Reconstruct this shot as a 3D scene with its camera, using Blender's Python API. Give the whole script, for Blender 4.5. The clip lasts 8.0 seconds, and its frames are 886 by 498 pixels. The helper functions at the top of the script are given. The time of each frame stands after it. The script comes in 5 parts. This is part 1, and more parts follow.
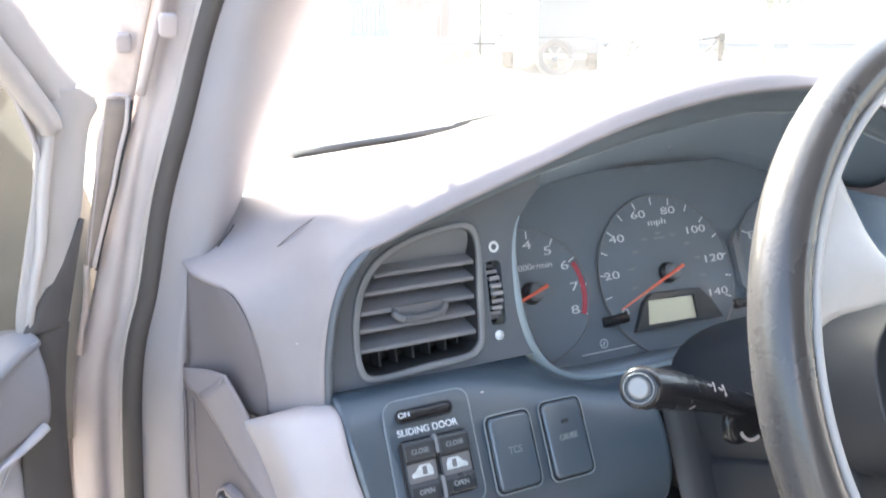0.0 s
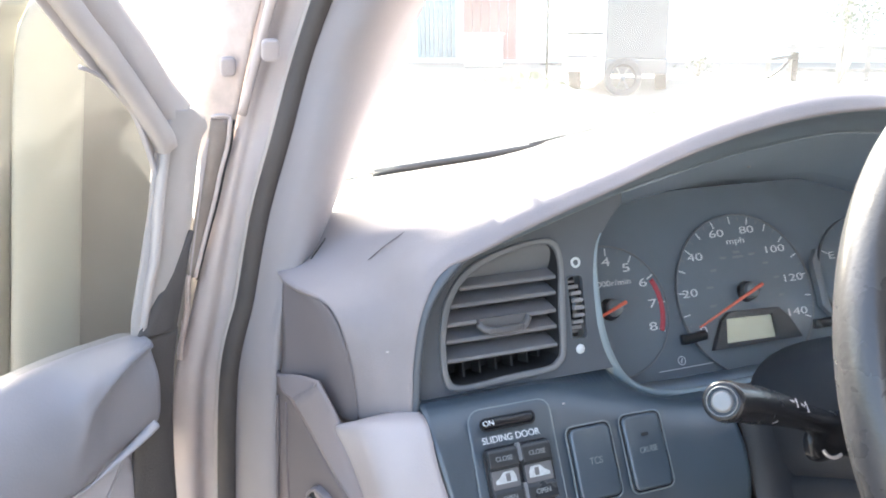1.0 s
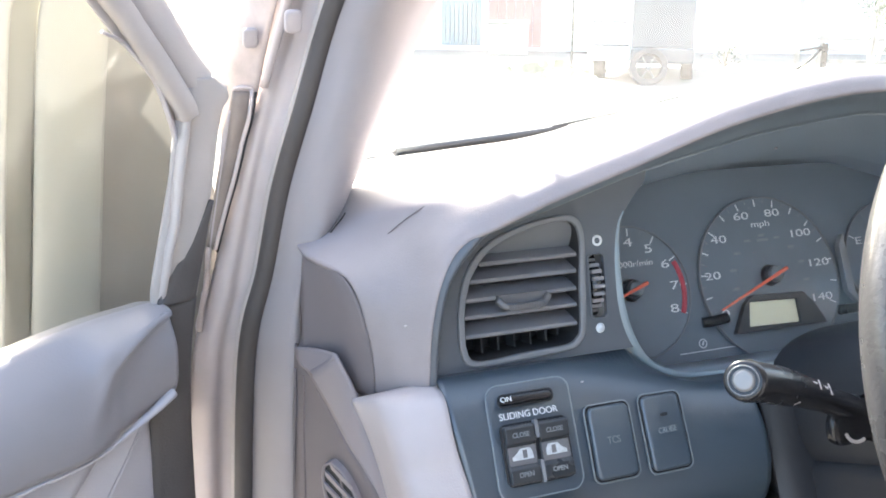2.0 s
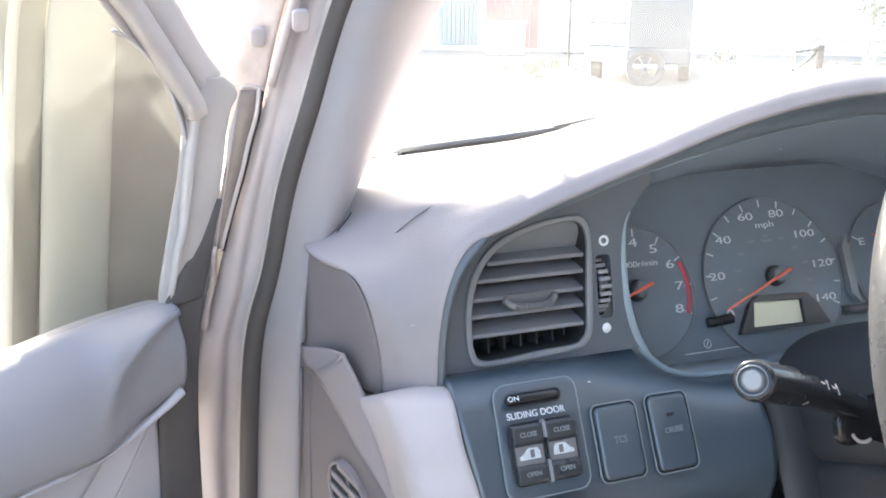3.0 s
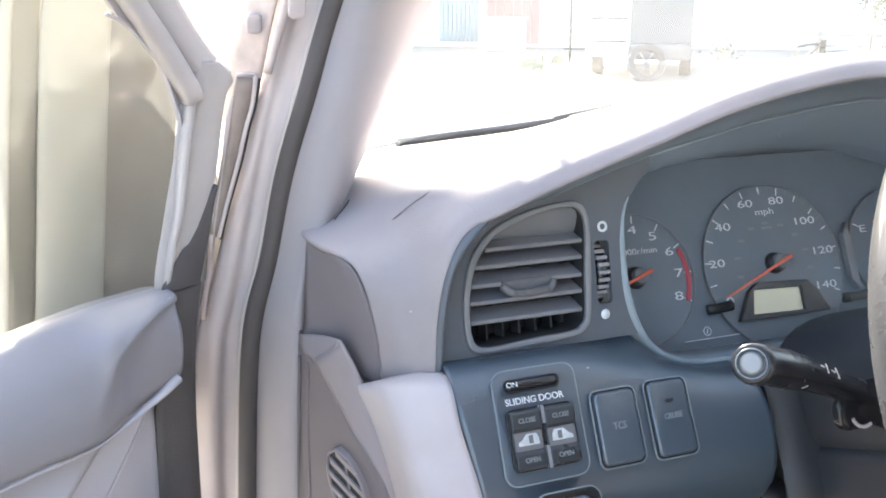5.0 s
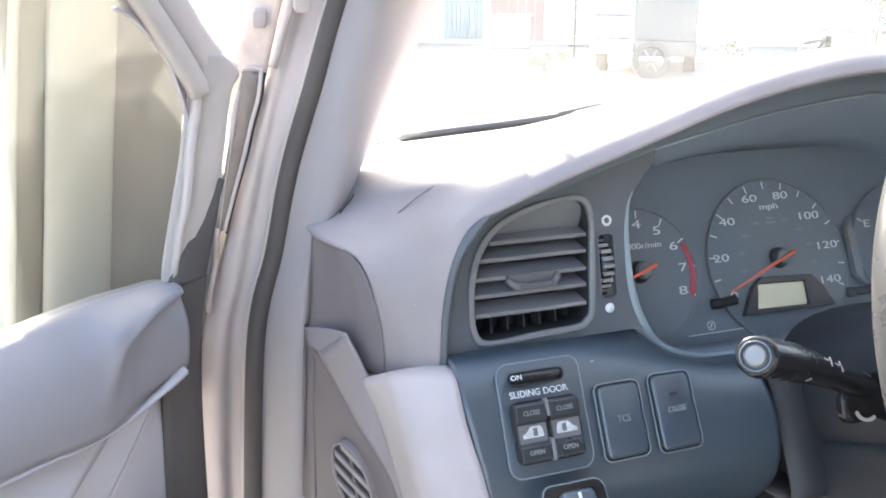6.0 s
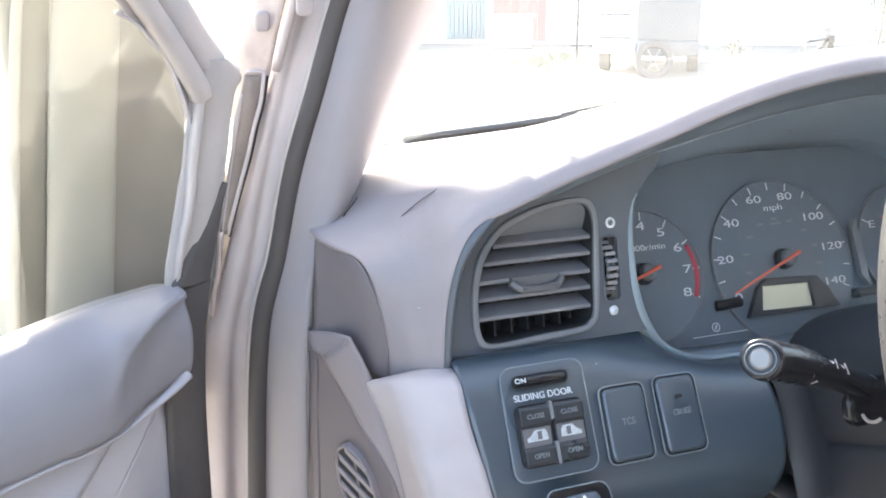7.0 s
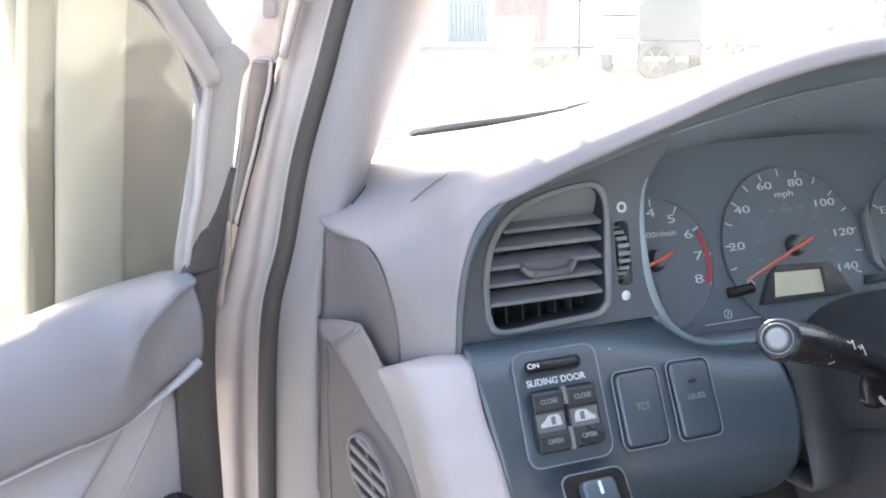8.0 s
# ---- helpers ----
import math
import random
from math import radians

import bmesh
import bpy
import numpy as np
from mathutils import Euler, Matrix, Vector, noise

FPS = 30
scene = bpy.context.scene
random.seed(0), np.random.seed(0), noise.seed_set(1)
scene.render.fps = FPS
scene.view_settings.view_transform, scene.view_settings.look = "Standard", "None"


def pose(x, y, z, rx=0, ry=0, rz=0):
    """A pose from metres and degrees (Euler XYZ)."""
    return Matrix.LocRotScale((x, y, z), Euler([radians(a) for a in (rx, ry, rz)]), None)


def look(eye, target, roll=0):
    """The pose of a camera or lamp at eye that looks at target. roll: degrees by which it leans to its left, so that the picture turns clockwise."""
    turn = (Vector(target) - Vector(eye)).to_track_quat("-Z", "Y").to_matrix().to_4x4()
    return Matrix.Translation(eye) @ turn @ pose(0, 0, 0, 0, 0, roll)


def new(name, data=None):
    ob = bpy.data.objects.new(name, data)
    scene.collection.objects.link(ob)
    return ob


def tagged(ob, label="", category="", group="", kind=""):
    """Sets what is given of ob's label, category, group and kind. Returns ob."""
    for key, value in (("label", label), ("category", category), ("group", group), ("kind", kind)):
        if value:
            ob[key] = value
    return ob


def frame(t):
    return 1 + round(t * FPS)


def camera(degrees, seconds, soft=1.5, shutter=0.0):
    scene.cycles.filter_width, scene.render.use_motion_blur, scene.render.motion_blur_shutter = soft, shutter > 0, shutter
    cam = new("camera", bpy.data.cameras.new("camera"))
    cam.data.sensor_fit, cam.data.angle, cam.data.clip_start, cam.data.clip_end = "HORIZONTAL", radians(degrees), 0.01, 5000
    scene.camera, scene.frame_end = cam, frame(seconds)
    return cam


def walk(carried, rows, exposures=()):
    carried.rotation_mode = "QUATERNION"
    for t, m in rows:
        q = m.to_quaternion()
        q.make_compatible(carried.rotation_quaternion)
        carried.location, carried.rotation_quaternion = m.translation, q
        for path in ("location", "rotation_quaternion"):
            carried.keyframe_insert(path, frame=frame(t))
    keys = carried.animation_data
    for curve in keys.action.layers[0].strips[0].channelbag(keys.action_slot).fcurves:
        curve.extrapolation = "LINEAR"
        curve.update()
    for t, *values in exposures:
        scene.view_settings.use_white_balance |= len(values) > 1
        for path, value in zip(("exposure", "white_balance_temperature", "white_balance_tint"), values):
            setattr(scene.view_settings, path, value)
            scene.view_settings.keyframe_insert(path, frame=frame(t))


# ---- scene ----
cam = camera(54.5, 8.0, soft=1.8, shutter=0.5)
METRES, EYE, TILT, LEAN, TURN = 0.105, 1.4, -16.5, 0.0, -26.0
EXPOSURE, SUN, SKY = 3.05, 5.0, 0.15
ROWS = [
    (0.0, 0.0, 0.0, 0.0, 0.0, 0.0, -0.0),
    (0.3, -0.099, -0.1133, 0.026, -0.28, 1.19, -0.72),
    (0.5, -0.1154, -0.1858, -0.008, 2.02, 1.55, -0.99),
    (1.0, -0.1249, -0.2024, -0.0344, 4.23, 1.28, -0.78),
    (1.5, -0.1004, -0.1575, -0.1057, 5.56, 0.63, -1.49),
    (2.0, -0.1194, -0.1631, -0.1147, 5.62, 0.46, -1.78),
    (3.5, -0.2113, -0.177, -0.1226, 5.31, 0.5, -1.94),
    (4.0, -0.2063, -0.2145, -0.1119, 5.47, 0.53, -1.78),
    (4.5, -0.1585, -0.1507, -0.1477, 5.45, 0.41, -1.64),
    (6.0, -0.1634, -0.1681, -0.2058, 5.76, 0.07, -1.71),
    (6.5, -0.1547, -0.1733, -0.1876, 5.89, 0.04, -1.64),
    (7.0, -0.1664, -0.1571, -0.1903, 5.98, 0.09, -1.51),
    (7.5, -0.2869, -0.1949, -0.2573, 6.13, 0.21, -1.2),
    (8.0, -0.2097, -0.1192, -0.2974, 6.22, 0.3, -0.98),
]
walk(cam, [(t, pose(0, 0, EYE, TILT, LEAN, TURN) @ pose(METRES * x, METRES * y, METRES * z, 90 + pitch, roll, yaw)) for t, x, y, z, yaw, pitch, roll in ROWS],
     [(0.0, EXPOSURE + 0.18, 6550, 7), (0.4, EXPOSURE, 6550, 7), (8.0, EXPOSURE, 6550, 7)])

# ---- light ----
SUN_AZ, SUN_EL = -5.0, 38.0          # degrees from straight ahead (left is minus) and above the horizon
world = bpy.data.worlds.new("sky")
scene.world = world
world.use_nodes = True
sky = world.node_tree.nodes.new("ShaderNodeTexSky")
sky.sky_type = "NISHITA"
sky.sun_disc = False
sky.sun_elevation = radians(SUN_EL)
sky.sun_rotation = radians(SUN_AZ)
sky.dust_density = 5.0
world.node_tree.links.new(sky.outputs[0], world.node_tree.nodes["Background"].inputs[0])
world.node_tree.nodes["Background"].inputs[1].default_value = SKY
sun = new("sun", bpy.data.lights.new("sun", "SUN"))
sun.data.energy, sun.data.angle, sun.data.color = SUN, radians(0.6), (1.0, 0.95, 0.87)
to_sun = Vector((math.sin(radians(SUN_AZ)) * math.cos(radians(SUN_EL)), math.cos(radians(SUN_AZ)) * math.cos(radians(SUN_EL)), math.sin(radians(SUN_EL))))
sun.matrix_world = look((to_sun * 20)[:], (0, 0, 0))


# ---- materials ----
def surface(name, colour, rough, metal=0.0, grain=600.0, relief=0.15, stain=9.0, spread=0.12, coat=0.0, random_tone=0.0, wear=0.09, gloss=0.5):
    """A surface with fine grain in relief, and stains and wear at a larger scale."""
    m = bpy.data.materials.new(name)
    m.use_nodes = True
    nt = m.node_tree
    p = nt.nodes["Principled BSDF"]
    geo = nt.nodes.new("ShaderNodeTexCoord")
    fine = nt.nodes.new("ShaderNodeTexNoise")
    fine.inputs["Scale"].default_value, fine.inputs["Detail"].default_value = grain, 3
    big = nt.nodes.new("ShaderNodeTexNoise")
    big.inputs["Scale"].default_value, big.inputs["Detail"].default_value, big.inputs["Roughness"].default_value = stain, 5, 0.62
    for n in (fine, big):
        nt.links.new(geo.outputs["Object"], n.inputs["Vector"])
    ramp = nt.nodes.new("ShaderNodeMapRange")
    ramp.inputs[1].default_value, ramp.inputs[2].default_value = 0.3, 0.7
    ramp.inputs[3].default_value, ramp.inputs[4].default_value = 1 - spread, 1 + spread
    nt.links.new(big.outputs["Fac"], ramp.inputs[0])
    tone = nt.nodes.new("ShaderNodeVectorMath")
    tone.operation = "SCALE"
    tone.inputs[0].default_value = colour
    nt.links.new(ramp.outputs[0], tone.inputs["Scale"])
    out = tone.outputs[0]
    if random_tone:
        info = nt.nodes.new("ShaderNodeObjectInfo")
        vary = nt.nodes.new("ShaderNodeMapRange")
        vary.inputs[3].default_value, vary.inputs[4].default_value = 1 - random_tone, 1 + random_tone
        nt.links.new(info.outputs["Random"], vary.inputs[0])
        again = nt.nodes.new("ShaderNodeVectorMath")
        again.operation = "SCALE"
        nt.links.new(out, again.inputs[0])
        nt.links.new(vary.outputs[0], again.inputs["Scale"])
        out = again.outputs[0]
    nt.links.new(out, p.inputs["Base Color"])
    worn = nt.nodes.new("ShaderNodeMapRange")
    worn.inputs[1].default_value, worn.inputs[2].default_value = 0.3, 0.7
    worn.inputs[3].default_value, worn.inputs[4].default_value = max(rough - wear, 0.02), min(rough + wear, 1)
    nt.links.new(big.outputs["Fac"], worn.inputs[0])
    nt.links.new(worn.outputs[0], p.inputs["Roughness"])
    p.inputs["Metallic"].default_value = metal
    p.inputs["Specular IOR Level"].default_value = gloss
    p.inputs["Coat Weight"].default_value = coat
    p.inputs["Coat Roughness"].default_value = 0.12
    if relief:
        bump = nt.nodes.new("ShaderNodeBump")
        bump.inputs["Strength"].default_value, bump.inputs["Distance"].default_value = relief, 0.0008
        nt.links.new(fine.outputs["Fac"], bump.inputs["Height"])
        nt.links.new(bump.outputs[0], p.inputs["Normal"])
    return m


def glass(name, dust, tint=(1, 1, 1), gloss=0.05):
    """A thin pane: clear, with a mirror gloss by its angle and a thin film of dust that the sun lights."""
    m = bpy.data.materials.new(name)
    m.use_nodes = True
    nt = m.node_tree
    nt.nodes.remove(nt.nodes["Principled BSDF"])
    out = nt.nodes["Material Output"]
    clear = nt.nodes.new("ShaderNodeBsdfTransparent")
    clear.inputs[0].default_value = (*tint, 1)
    shine = nt.nodes.new("ShaderNodeBsdfGlossy")
    shine.inputs["Roughness"].default_value = 0.02
    facing = nt.nodes.new("ShaderNodeLayerWeight")
    facing.inputs[0].default_value = 0.5
    power = nt.nodes.new("ShaderNodeMath")
    power.operation = "POWER"
    power.inputs[1].default_value = 5
    nt.links.new(facing.outputs["Facing"], power.inputs[0])
    fresnel = nt.nodes.new("ShaderNodeMapRange")
    fresnel.inputs[3].default_value, fresnel.inputs[4].default_value = gloss, min(0.95, gloss * 19)
    nt.links.new(power.outputs[0], fresnel.inputs[0])
    first = nt.nodes.new("ShaderNodeMixShader")
    nt.links.new(fresnel.outputs[0], first.inputs[0])
    nt.links.new(clear.outputs[0], first.inputs[1])
    nt.links.new(shine.outputs[0], first.inputs[2])
    film = nt.nodes.new("ShaderNodeBsdfTranslucent")
    film.inputs[0].default_value = (0.75, 0.74, 0.7, 1)
    speck = nt.nodes.new("ShaderNodeTexNoise")
    speck.inputs["Scale"].default_value, speck.inputs["Detail"].default_value = 14, 6
    amount = nt.nodes.new("ShaderNodeMapRange")
    amount.inputs[1].default_value, amount.inputs[2].default_value = 0.3, 0.7
    amount.inputs[3].default_value, amount.inputs[4].default_value = dust * 0.7, dust * 1.3
    geo = nt.nodes.new("ShaderNodeTexCoord")
    nt.links.new(geo.outputs["Object"], speck.inputs["Vector"])
    nt.links.new(speck.outputs["Fac"], amount.inputs[0])
    last = nt.nodes.new("ShaderNodeMixShader")
    nt.links.new(amount.outputs[0], last.inputs[0])
    nt.links.new(first.outputs[0], last.inputs[1])
    nt.links.new(film.outputs[0], last.inputs[2])
    nt.links.new(last.outputs[0], out.inputs[0])
    return m


PAD = surface("dash_pad_vinyl", (0.275, 0.246, 0.252), 0.55, relief=0.3, grain=900, stain=14, spread=0.10)
CHARCOAL = surface("charcoal_plastic", (0.045, 0.065, 0.085), 0.32, relief=0.22, grain=1100, stain=7, spread=0.05, wear=0.02, gloss=1.0)
LINER = surface("binnacle_liner_plastic", (0.262, 0.318, 0.375), 0.5, relief=0.2, grain=1200, stain=8, spread=0.06, wear=0.03)
PALE = surface("pale_grey_plastic", (0.40, 0.365, 0.365), 0.5, relief=0.25, grain=900, stain=11, spread=0.08)
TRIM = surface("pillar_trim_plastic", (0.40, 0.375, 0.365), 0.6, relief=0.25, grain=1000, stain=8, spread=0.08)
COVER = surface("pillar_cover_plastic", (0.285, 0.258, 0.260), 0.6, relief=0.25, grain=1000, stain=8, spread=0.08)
MAUVE = surface("shaded_pad_vinyl", (0.160, 0.140, 0.142), 0.6, relief=0.2, grain=900, stain=12, spread=0.08)
FASCIAGREY = surface("fascia_plastic", (0.087, 0.099, 0.115), 0.4, relief=0.22, grain=1100, stain=12, spread=0.12)
VANE = surface("vane_plastic", (0.06, 0.06, 0.062), 0.5, relief=0, stain=20, spread=0.15)
EDGE = surface("switch_edge_plastic", (0.185, 0.212, 0.228), 0.35, relief=0.1, grain=900, stain=14, spread=0.1)
COLUMN = surface("column_plastic", (0.027, 0.029, 0.034), 0.5, relief=0.25, grain=1000, stain=12, spread=0.14)
FRAMEGREY = surface("window_frame_vinyl", (0.40, 0.36, 0.335), 0.6, relief=0.2, grain=800, stain=12, spread=0.1)
SEALGLARE = surface("seal_glare_vinyl", (0.355, 0.322, 0.300), 0.6, relief=0.2, grain=800, stain=12, spread=0.1)
KICKVINYL = surface("kick_vinyl_shaded", (0.140, 0.121, 0.125), 0.6, relief=0.2, grain=900, stain=12, spread=0.1)
FOLDVINYL = surface("kick_vinyl_lit", (0.245, 0.213, 0.217), 0.55, relief=0.15, grain=900, stain=12, spread=0.07)
VENTFRAME = surface("vent_frame_plastic", (0.18, 0.185, 0.195), 0.4, relief=0.1, grain=1000, stain=14, spread=0.1)
RUBBER = surface("seal_rubber", (0.066, 0.058, 0.055), 0.65, relief=0.3, grain=700, stain=20, spread=0.15)
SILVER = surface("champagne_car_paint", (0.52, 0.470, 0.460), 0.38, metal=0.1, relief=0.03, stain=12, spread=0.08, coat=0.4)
JAMBPAINT = surface("shaded_champagne_paint", (0.44, 0.395, 0.385), 0.5, relief=0.05, stain=12, spread=0.12, coat=0.2)
BROWN_PAINT = surface("primer_stained_paint", (0.50, 0.43, 0.40), 0.45, metal=0.2, relief=0.08, grain=200, stain=30, spread=0.25)
DOORPAD = surface("door_pad_vinyl", (0.218, 0.207, 0.222), 0.5, relief=0.1, grain=900, stain=9, spread=0.07)
DOORLOW = surface("door_lower_vinyl", (0.39, 0.375, 0.395), 0.6, relief=0.1, grain=700, stain=9, spread=0.08)
ROCKER = surface("rocker_plastic", (0.034, 0.037, 0.041), 0.3, relief=0.08, grain=900, stain=18, spread=0.1)
SEATCLOTH = surface("seat_cloth", (0.10, 0.095, 0.10), 0.95, relief=0.4, stain=8, spread=0.12)
BLACK = surface("black_plastic", (0.012, 0.012, 0.014), 0.22, relief=0.08, grain=900, stain=18, spread=0.2)
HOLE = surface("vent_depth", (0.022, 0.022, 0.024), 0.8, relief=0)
SLAT = surface("vent_slat_plastic", (0.215, 0.21, 0.218), 0.45, relief=0.1, grain=900, stain=25, spread=0.15)
KNOB = surface("vent_knob_plastic", (0.13, 0.128, 0.132), 0.4, relief=0.1, stain=20, spread=0.08)
STRIPGREY = surface("fender_strip_vinyl", (0.24, 0.205, 0.185), 0.55, relief=0.2, grain=500, stain=30, spread=0.2)
BEZEL = surface("bezel_chamfer_plastic", (0.21, 0.26, 0.285), 0.35, relief=0.1, grain=900, stain=14, spread=0.1)
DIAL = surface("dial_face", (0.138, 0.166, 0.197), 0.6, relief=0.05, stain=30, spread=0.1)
CLUSTERFACE = surface("cluster_face_plastic", (0.130, 0.158, 0.188), 0.6, relief=0.05, stain=30, spread=0.08)
INK = surface("white_dial_print", (0.66, 0.69, 0.71), 0.6, relief=0, spread=0.05)
SYMBOL = surface("worn_white_print", (0.46, 0.49, 0.50), 0.6, relief=0, stain=300, spread=0.2)
DIM = surface("grey_dial_print", (0.20, 0.22, 0.23), 0.6, relief=0, spread=0.05)
RED = surface("red_dial_print", (0.48, 0.06, 0.08), 0.6, relief=0, spread=0.05)
NEEDLE = surface("orange_red_needle", (0.75, 0.13, 0.07), 0.45, relief=0, spread=0.05)
LCD = surface("display_glass", (0.66, 0.64, 0.47), 0.35, relief=0, stain=30, spread=0.04)
LEATHER = surface("wheel_leather", (0.048, 0.047, 0.048), 0.28, relief=0.25, grain=420, stain=16, spread=0.10, wear=0.04, coat=0.25)
SPOKE = surface("spoke_plastic", (0.42, 0.435, 0.445), 0.35, relief=0.1, stain=14, spread=0.1)
ENDCAP = surface("grey_metal_cap", (0.24, 0.24, 0.24), 0.4, metal=0.3, relief=0.0, stain=60, spread=0.04)
HEADLINER = surface("headliner_cloth", (0.45, 0.43, 0.41), 0.9, relief=0.3, stain=6, spread=0.06)
CARPET = surface("cabin_carpet", (0.10, 0.095, 0.10), 0.95, relief=0.5, stain=9, spread=0.2)
WINDSHIELD = glass("windshield_glass", 0.0235, (0.93, 1.0, 0.985), gloss=0.03)
CLUSTERLENS = glass("cluster_lens_plastic", 0.06, gloss=0.012)
DOORGLASS = glass("door_glass", 0.015, (0.93, 0.93, 0.9), gloss=0.02)
DIRT = surface("pale_dry_ground", (0.155, 0.148, 0.135), 0.95, relief=0.6, grain=40, stain=0.7, spread=0.25)
WALLPAINT = surface("white_wall_paint", (0.74, 0.74, 0.72), 0.85, relief=0.3, grain=60, stain=1.5, spread=0.08)
MOUNT = surface("taupe_mirror_plastic", (0.27, 0.25, 0.222), 0.85, relief=0.2, grain=500, stain=12, spread=0.08)
SHELL = surface("beige_mirror_paint", (0.37, 0.355, 0.312), 0.6, relief=0.05, grain=500, stain=14, spread=0.05)
GAP = surface("olive_mirror_gasket", (0.23, 0.22, 0.18), 0.6, relief=0.2, grain=500, stain=14, spread=0.08)
BEIGE = surface("beige_wall_paint", (0.44, 0.42, 0.36), 0.85, relief=0.3, grain=90, stain=2.5, spread=0.05)
TEAL = surface("faded_teal_paint", (0.13, 0.22, 0.25), 0.7, relief=0.2, grain=50, stain=2, spread=0.15, random_tone=0.15)
BRICKRED = surface("faded_red_paint", (0.30, 0.14, 0.13), 0.7, relief=0.2, grain=50, stain=2, spread=0.12, random_tone=0.1)
WHITECAR = surface("white_van_paint", (0.75, 0.76, 0.76), 0.35, relief=0, stain=3, spread=0.06, coat=0.4)
GREYCAR = surface("grey_van_paint", (0.09, 0.105, 0.118), 0.4, relief=0, stain=3, spread=0.12, coat=0.3)
TYRE = surface("dusty_tyre_rubber", (0.075, 0.073, 0.070), 0.8, relief=0.3, grain=60, stain=10, spread=0.2)
WOOD = surface("weathered_wood", (0.30, 0.27, 0.24), 0.85, relief=0.4, grain=60, stain=6, spread=0.25, random_tone=0.15)
LEAF = surface("dry_leaf", (0.11, 0.12, 0.075), 0.7, relief=0, stain=20, spread=0.3, random_tone=0.2)


# ---- builders ----
def thing(name, label, category, group="", kind="", at=None):
    ob = new(name)
    if at is not None:
        ob.matrix_world = at
    return tagged(ob, label, category, group, kind)


def part(name, bm, material, parent=None, label="", smooth=True, thick=0.0, bevel=0.0, at=None):
    """Links a bmesh as one mesh object under a thing or a part."""
    me = bm
    if not isinstance(bm, bpy.types.Mesh):
        bmesh.ops.recalc_face_normals(bm, faces=bm.faces)
        me = bpy.data.meshes.new(name)
        bm.to_mesh(me)
        bm.free()
        for p in me.polygons:
            p.use_smooth = smooth
        me.materials.append(material)
    ob = new(name, me)
    if parent is not None:
        ob.parent = parent
    if at is not None:
        ob.matrix_basis = at
    if thick:
        mod = ob.modifiers.new("thickness", "SOLIDIFY")
        mod.thickness, mod.offset = thick, 0
    if bevel:
        mod = ob.modifiers.new("edges", "BEVEL")
        mod.width, mod.segments, mod.limit_method, mod.angle_limit = bevel, 3, "ANGLE", radians(35)
        mod.harden_normals = True
    if label:
        ob["label"] = label
    return ob


def spline(points, n):
    """n + 1 points at even steps of a smooth curve through the points."""
    pts = [Vector(p) for p in points]
    if len(pts) == 2:
        return [pts[0].lerp(pts[1], i / n) for i in range(n + 1)]
    pts = [pts[0] * 2 - pts[1]] + pts + [pts[-1] * 2 - pts[-2]]
    out = []
    for i in range(n + 1):
        u = i / n * (len(pts) - 3)
        k = min(int(u), len(pts) - 4)
        t = u - k
        a, b, c, d = pts[k:k + 4]
        out.append(0.5 * (2 * b + (c - a) * t + (2 * a - 5 * b + 4 * c - d) * t * t + (3 * b - a - 3 * c + d) * t ** 3))
    return out


def loft(sections, nu=24, nv=12, closed=False):
    """A smooth sheet through a few sections, each a few points."""
    rows = [spline(s, nv) for s in sections]
    cols = [spline([r[j] for r in rows], nu) for j in range(nv + 1)]
    bm = bmesh.new()
    vs = [[bm.verts.new(cols[j][i]) for j in range(nv + 1)] for i in range(nu + 1)]
    for i in range(nu):
        for j in range(nv):
            bm.faces.new((vs[i][j], vs[i][j + 1], vs[i + 1][j + 1], vs[i + 1][j]))
    if closed:
        bmesh.ops.remove_doubles(bm, verts=bm.verts, dist=1e-6)
    return bm


def sweep(path, profile, n=24, up=(0, 0, 1), scale=None, ends=True):
    """A closed profile (side, up) carried along a smooth path."""
    pts = spline(path, n) if n else [Vector(p) for p in path]
    bm, rings = bmesh.new(), []
    for i, p in enumerate(pts):
        d = (pts[min(i + 1, len(pts) - 1)] - pts[max(i - 1, 0)]).normalized()
        side = d.cross(Vector(up)).normalized()
        top = side.cross(d)
        f = scale(i / (len(pts) - 1)) if scale else 1.0
        rings.append([bm.verts.new(p + side * a * f + top * b * f) for a, b in profile])
    k = len(profile)
    for r, q in zip(rings, rings[1:]):
        for j in range(k):
            bm.faces.new((r[j], r[(j + 1) % k], q[(j + 1) % k], q[j]))
    if ends:
        bm.faces.new(rings[0])
        bm.faces.new(rings[-1][::-1])
    return bm


def oval(a, b, n=16, power=1.0):
    out = []
    for i in range(n):
        c, s = math.cos(2 * math.pi * i / n), math.sin(2 * math.pi * i / n)
        out.append((a * math.copysign(abs(c) ** power, c), b * math.copysign(abs(s) ** power, s)))
    return out


def rounded(x0, y0, x1, y1, r, n=5):
    out = []
    for cx, cy, a0 in ((x1 - r, y1 - r, 0), (x0 + r, y1 - r, 90), (x0 + r, y0 + r, 180), (x1 - r, y0 + r, 270)):
        for i in range(n + 1):
            a = radians(a0 + 90 * i / n)
            out.append((cx + r * math.cos(a), cy + r * math.sin(a)))
    return out


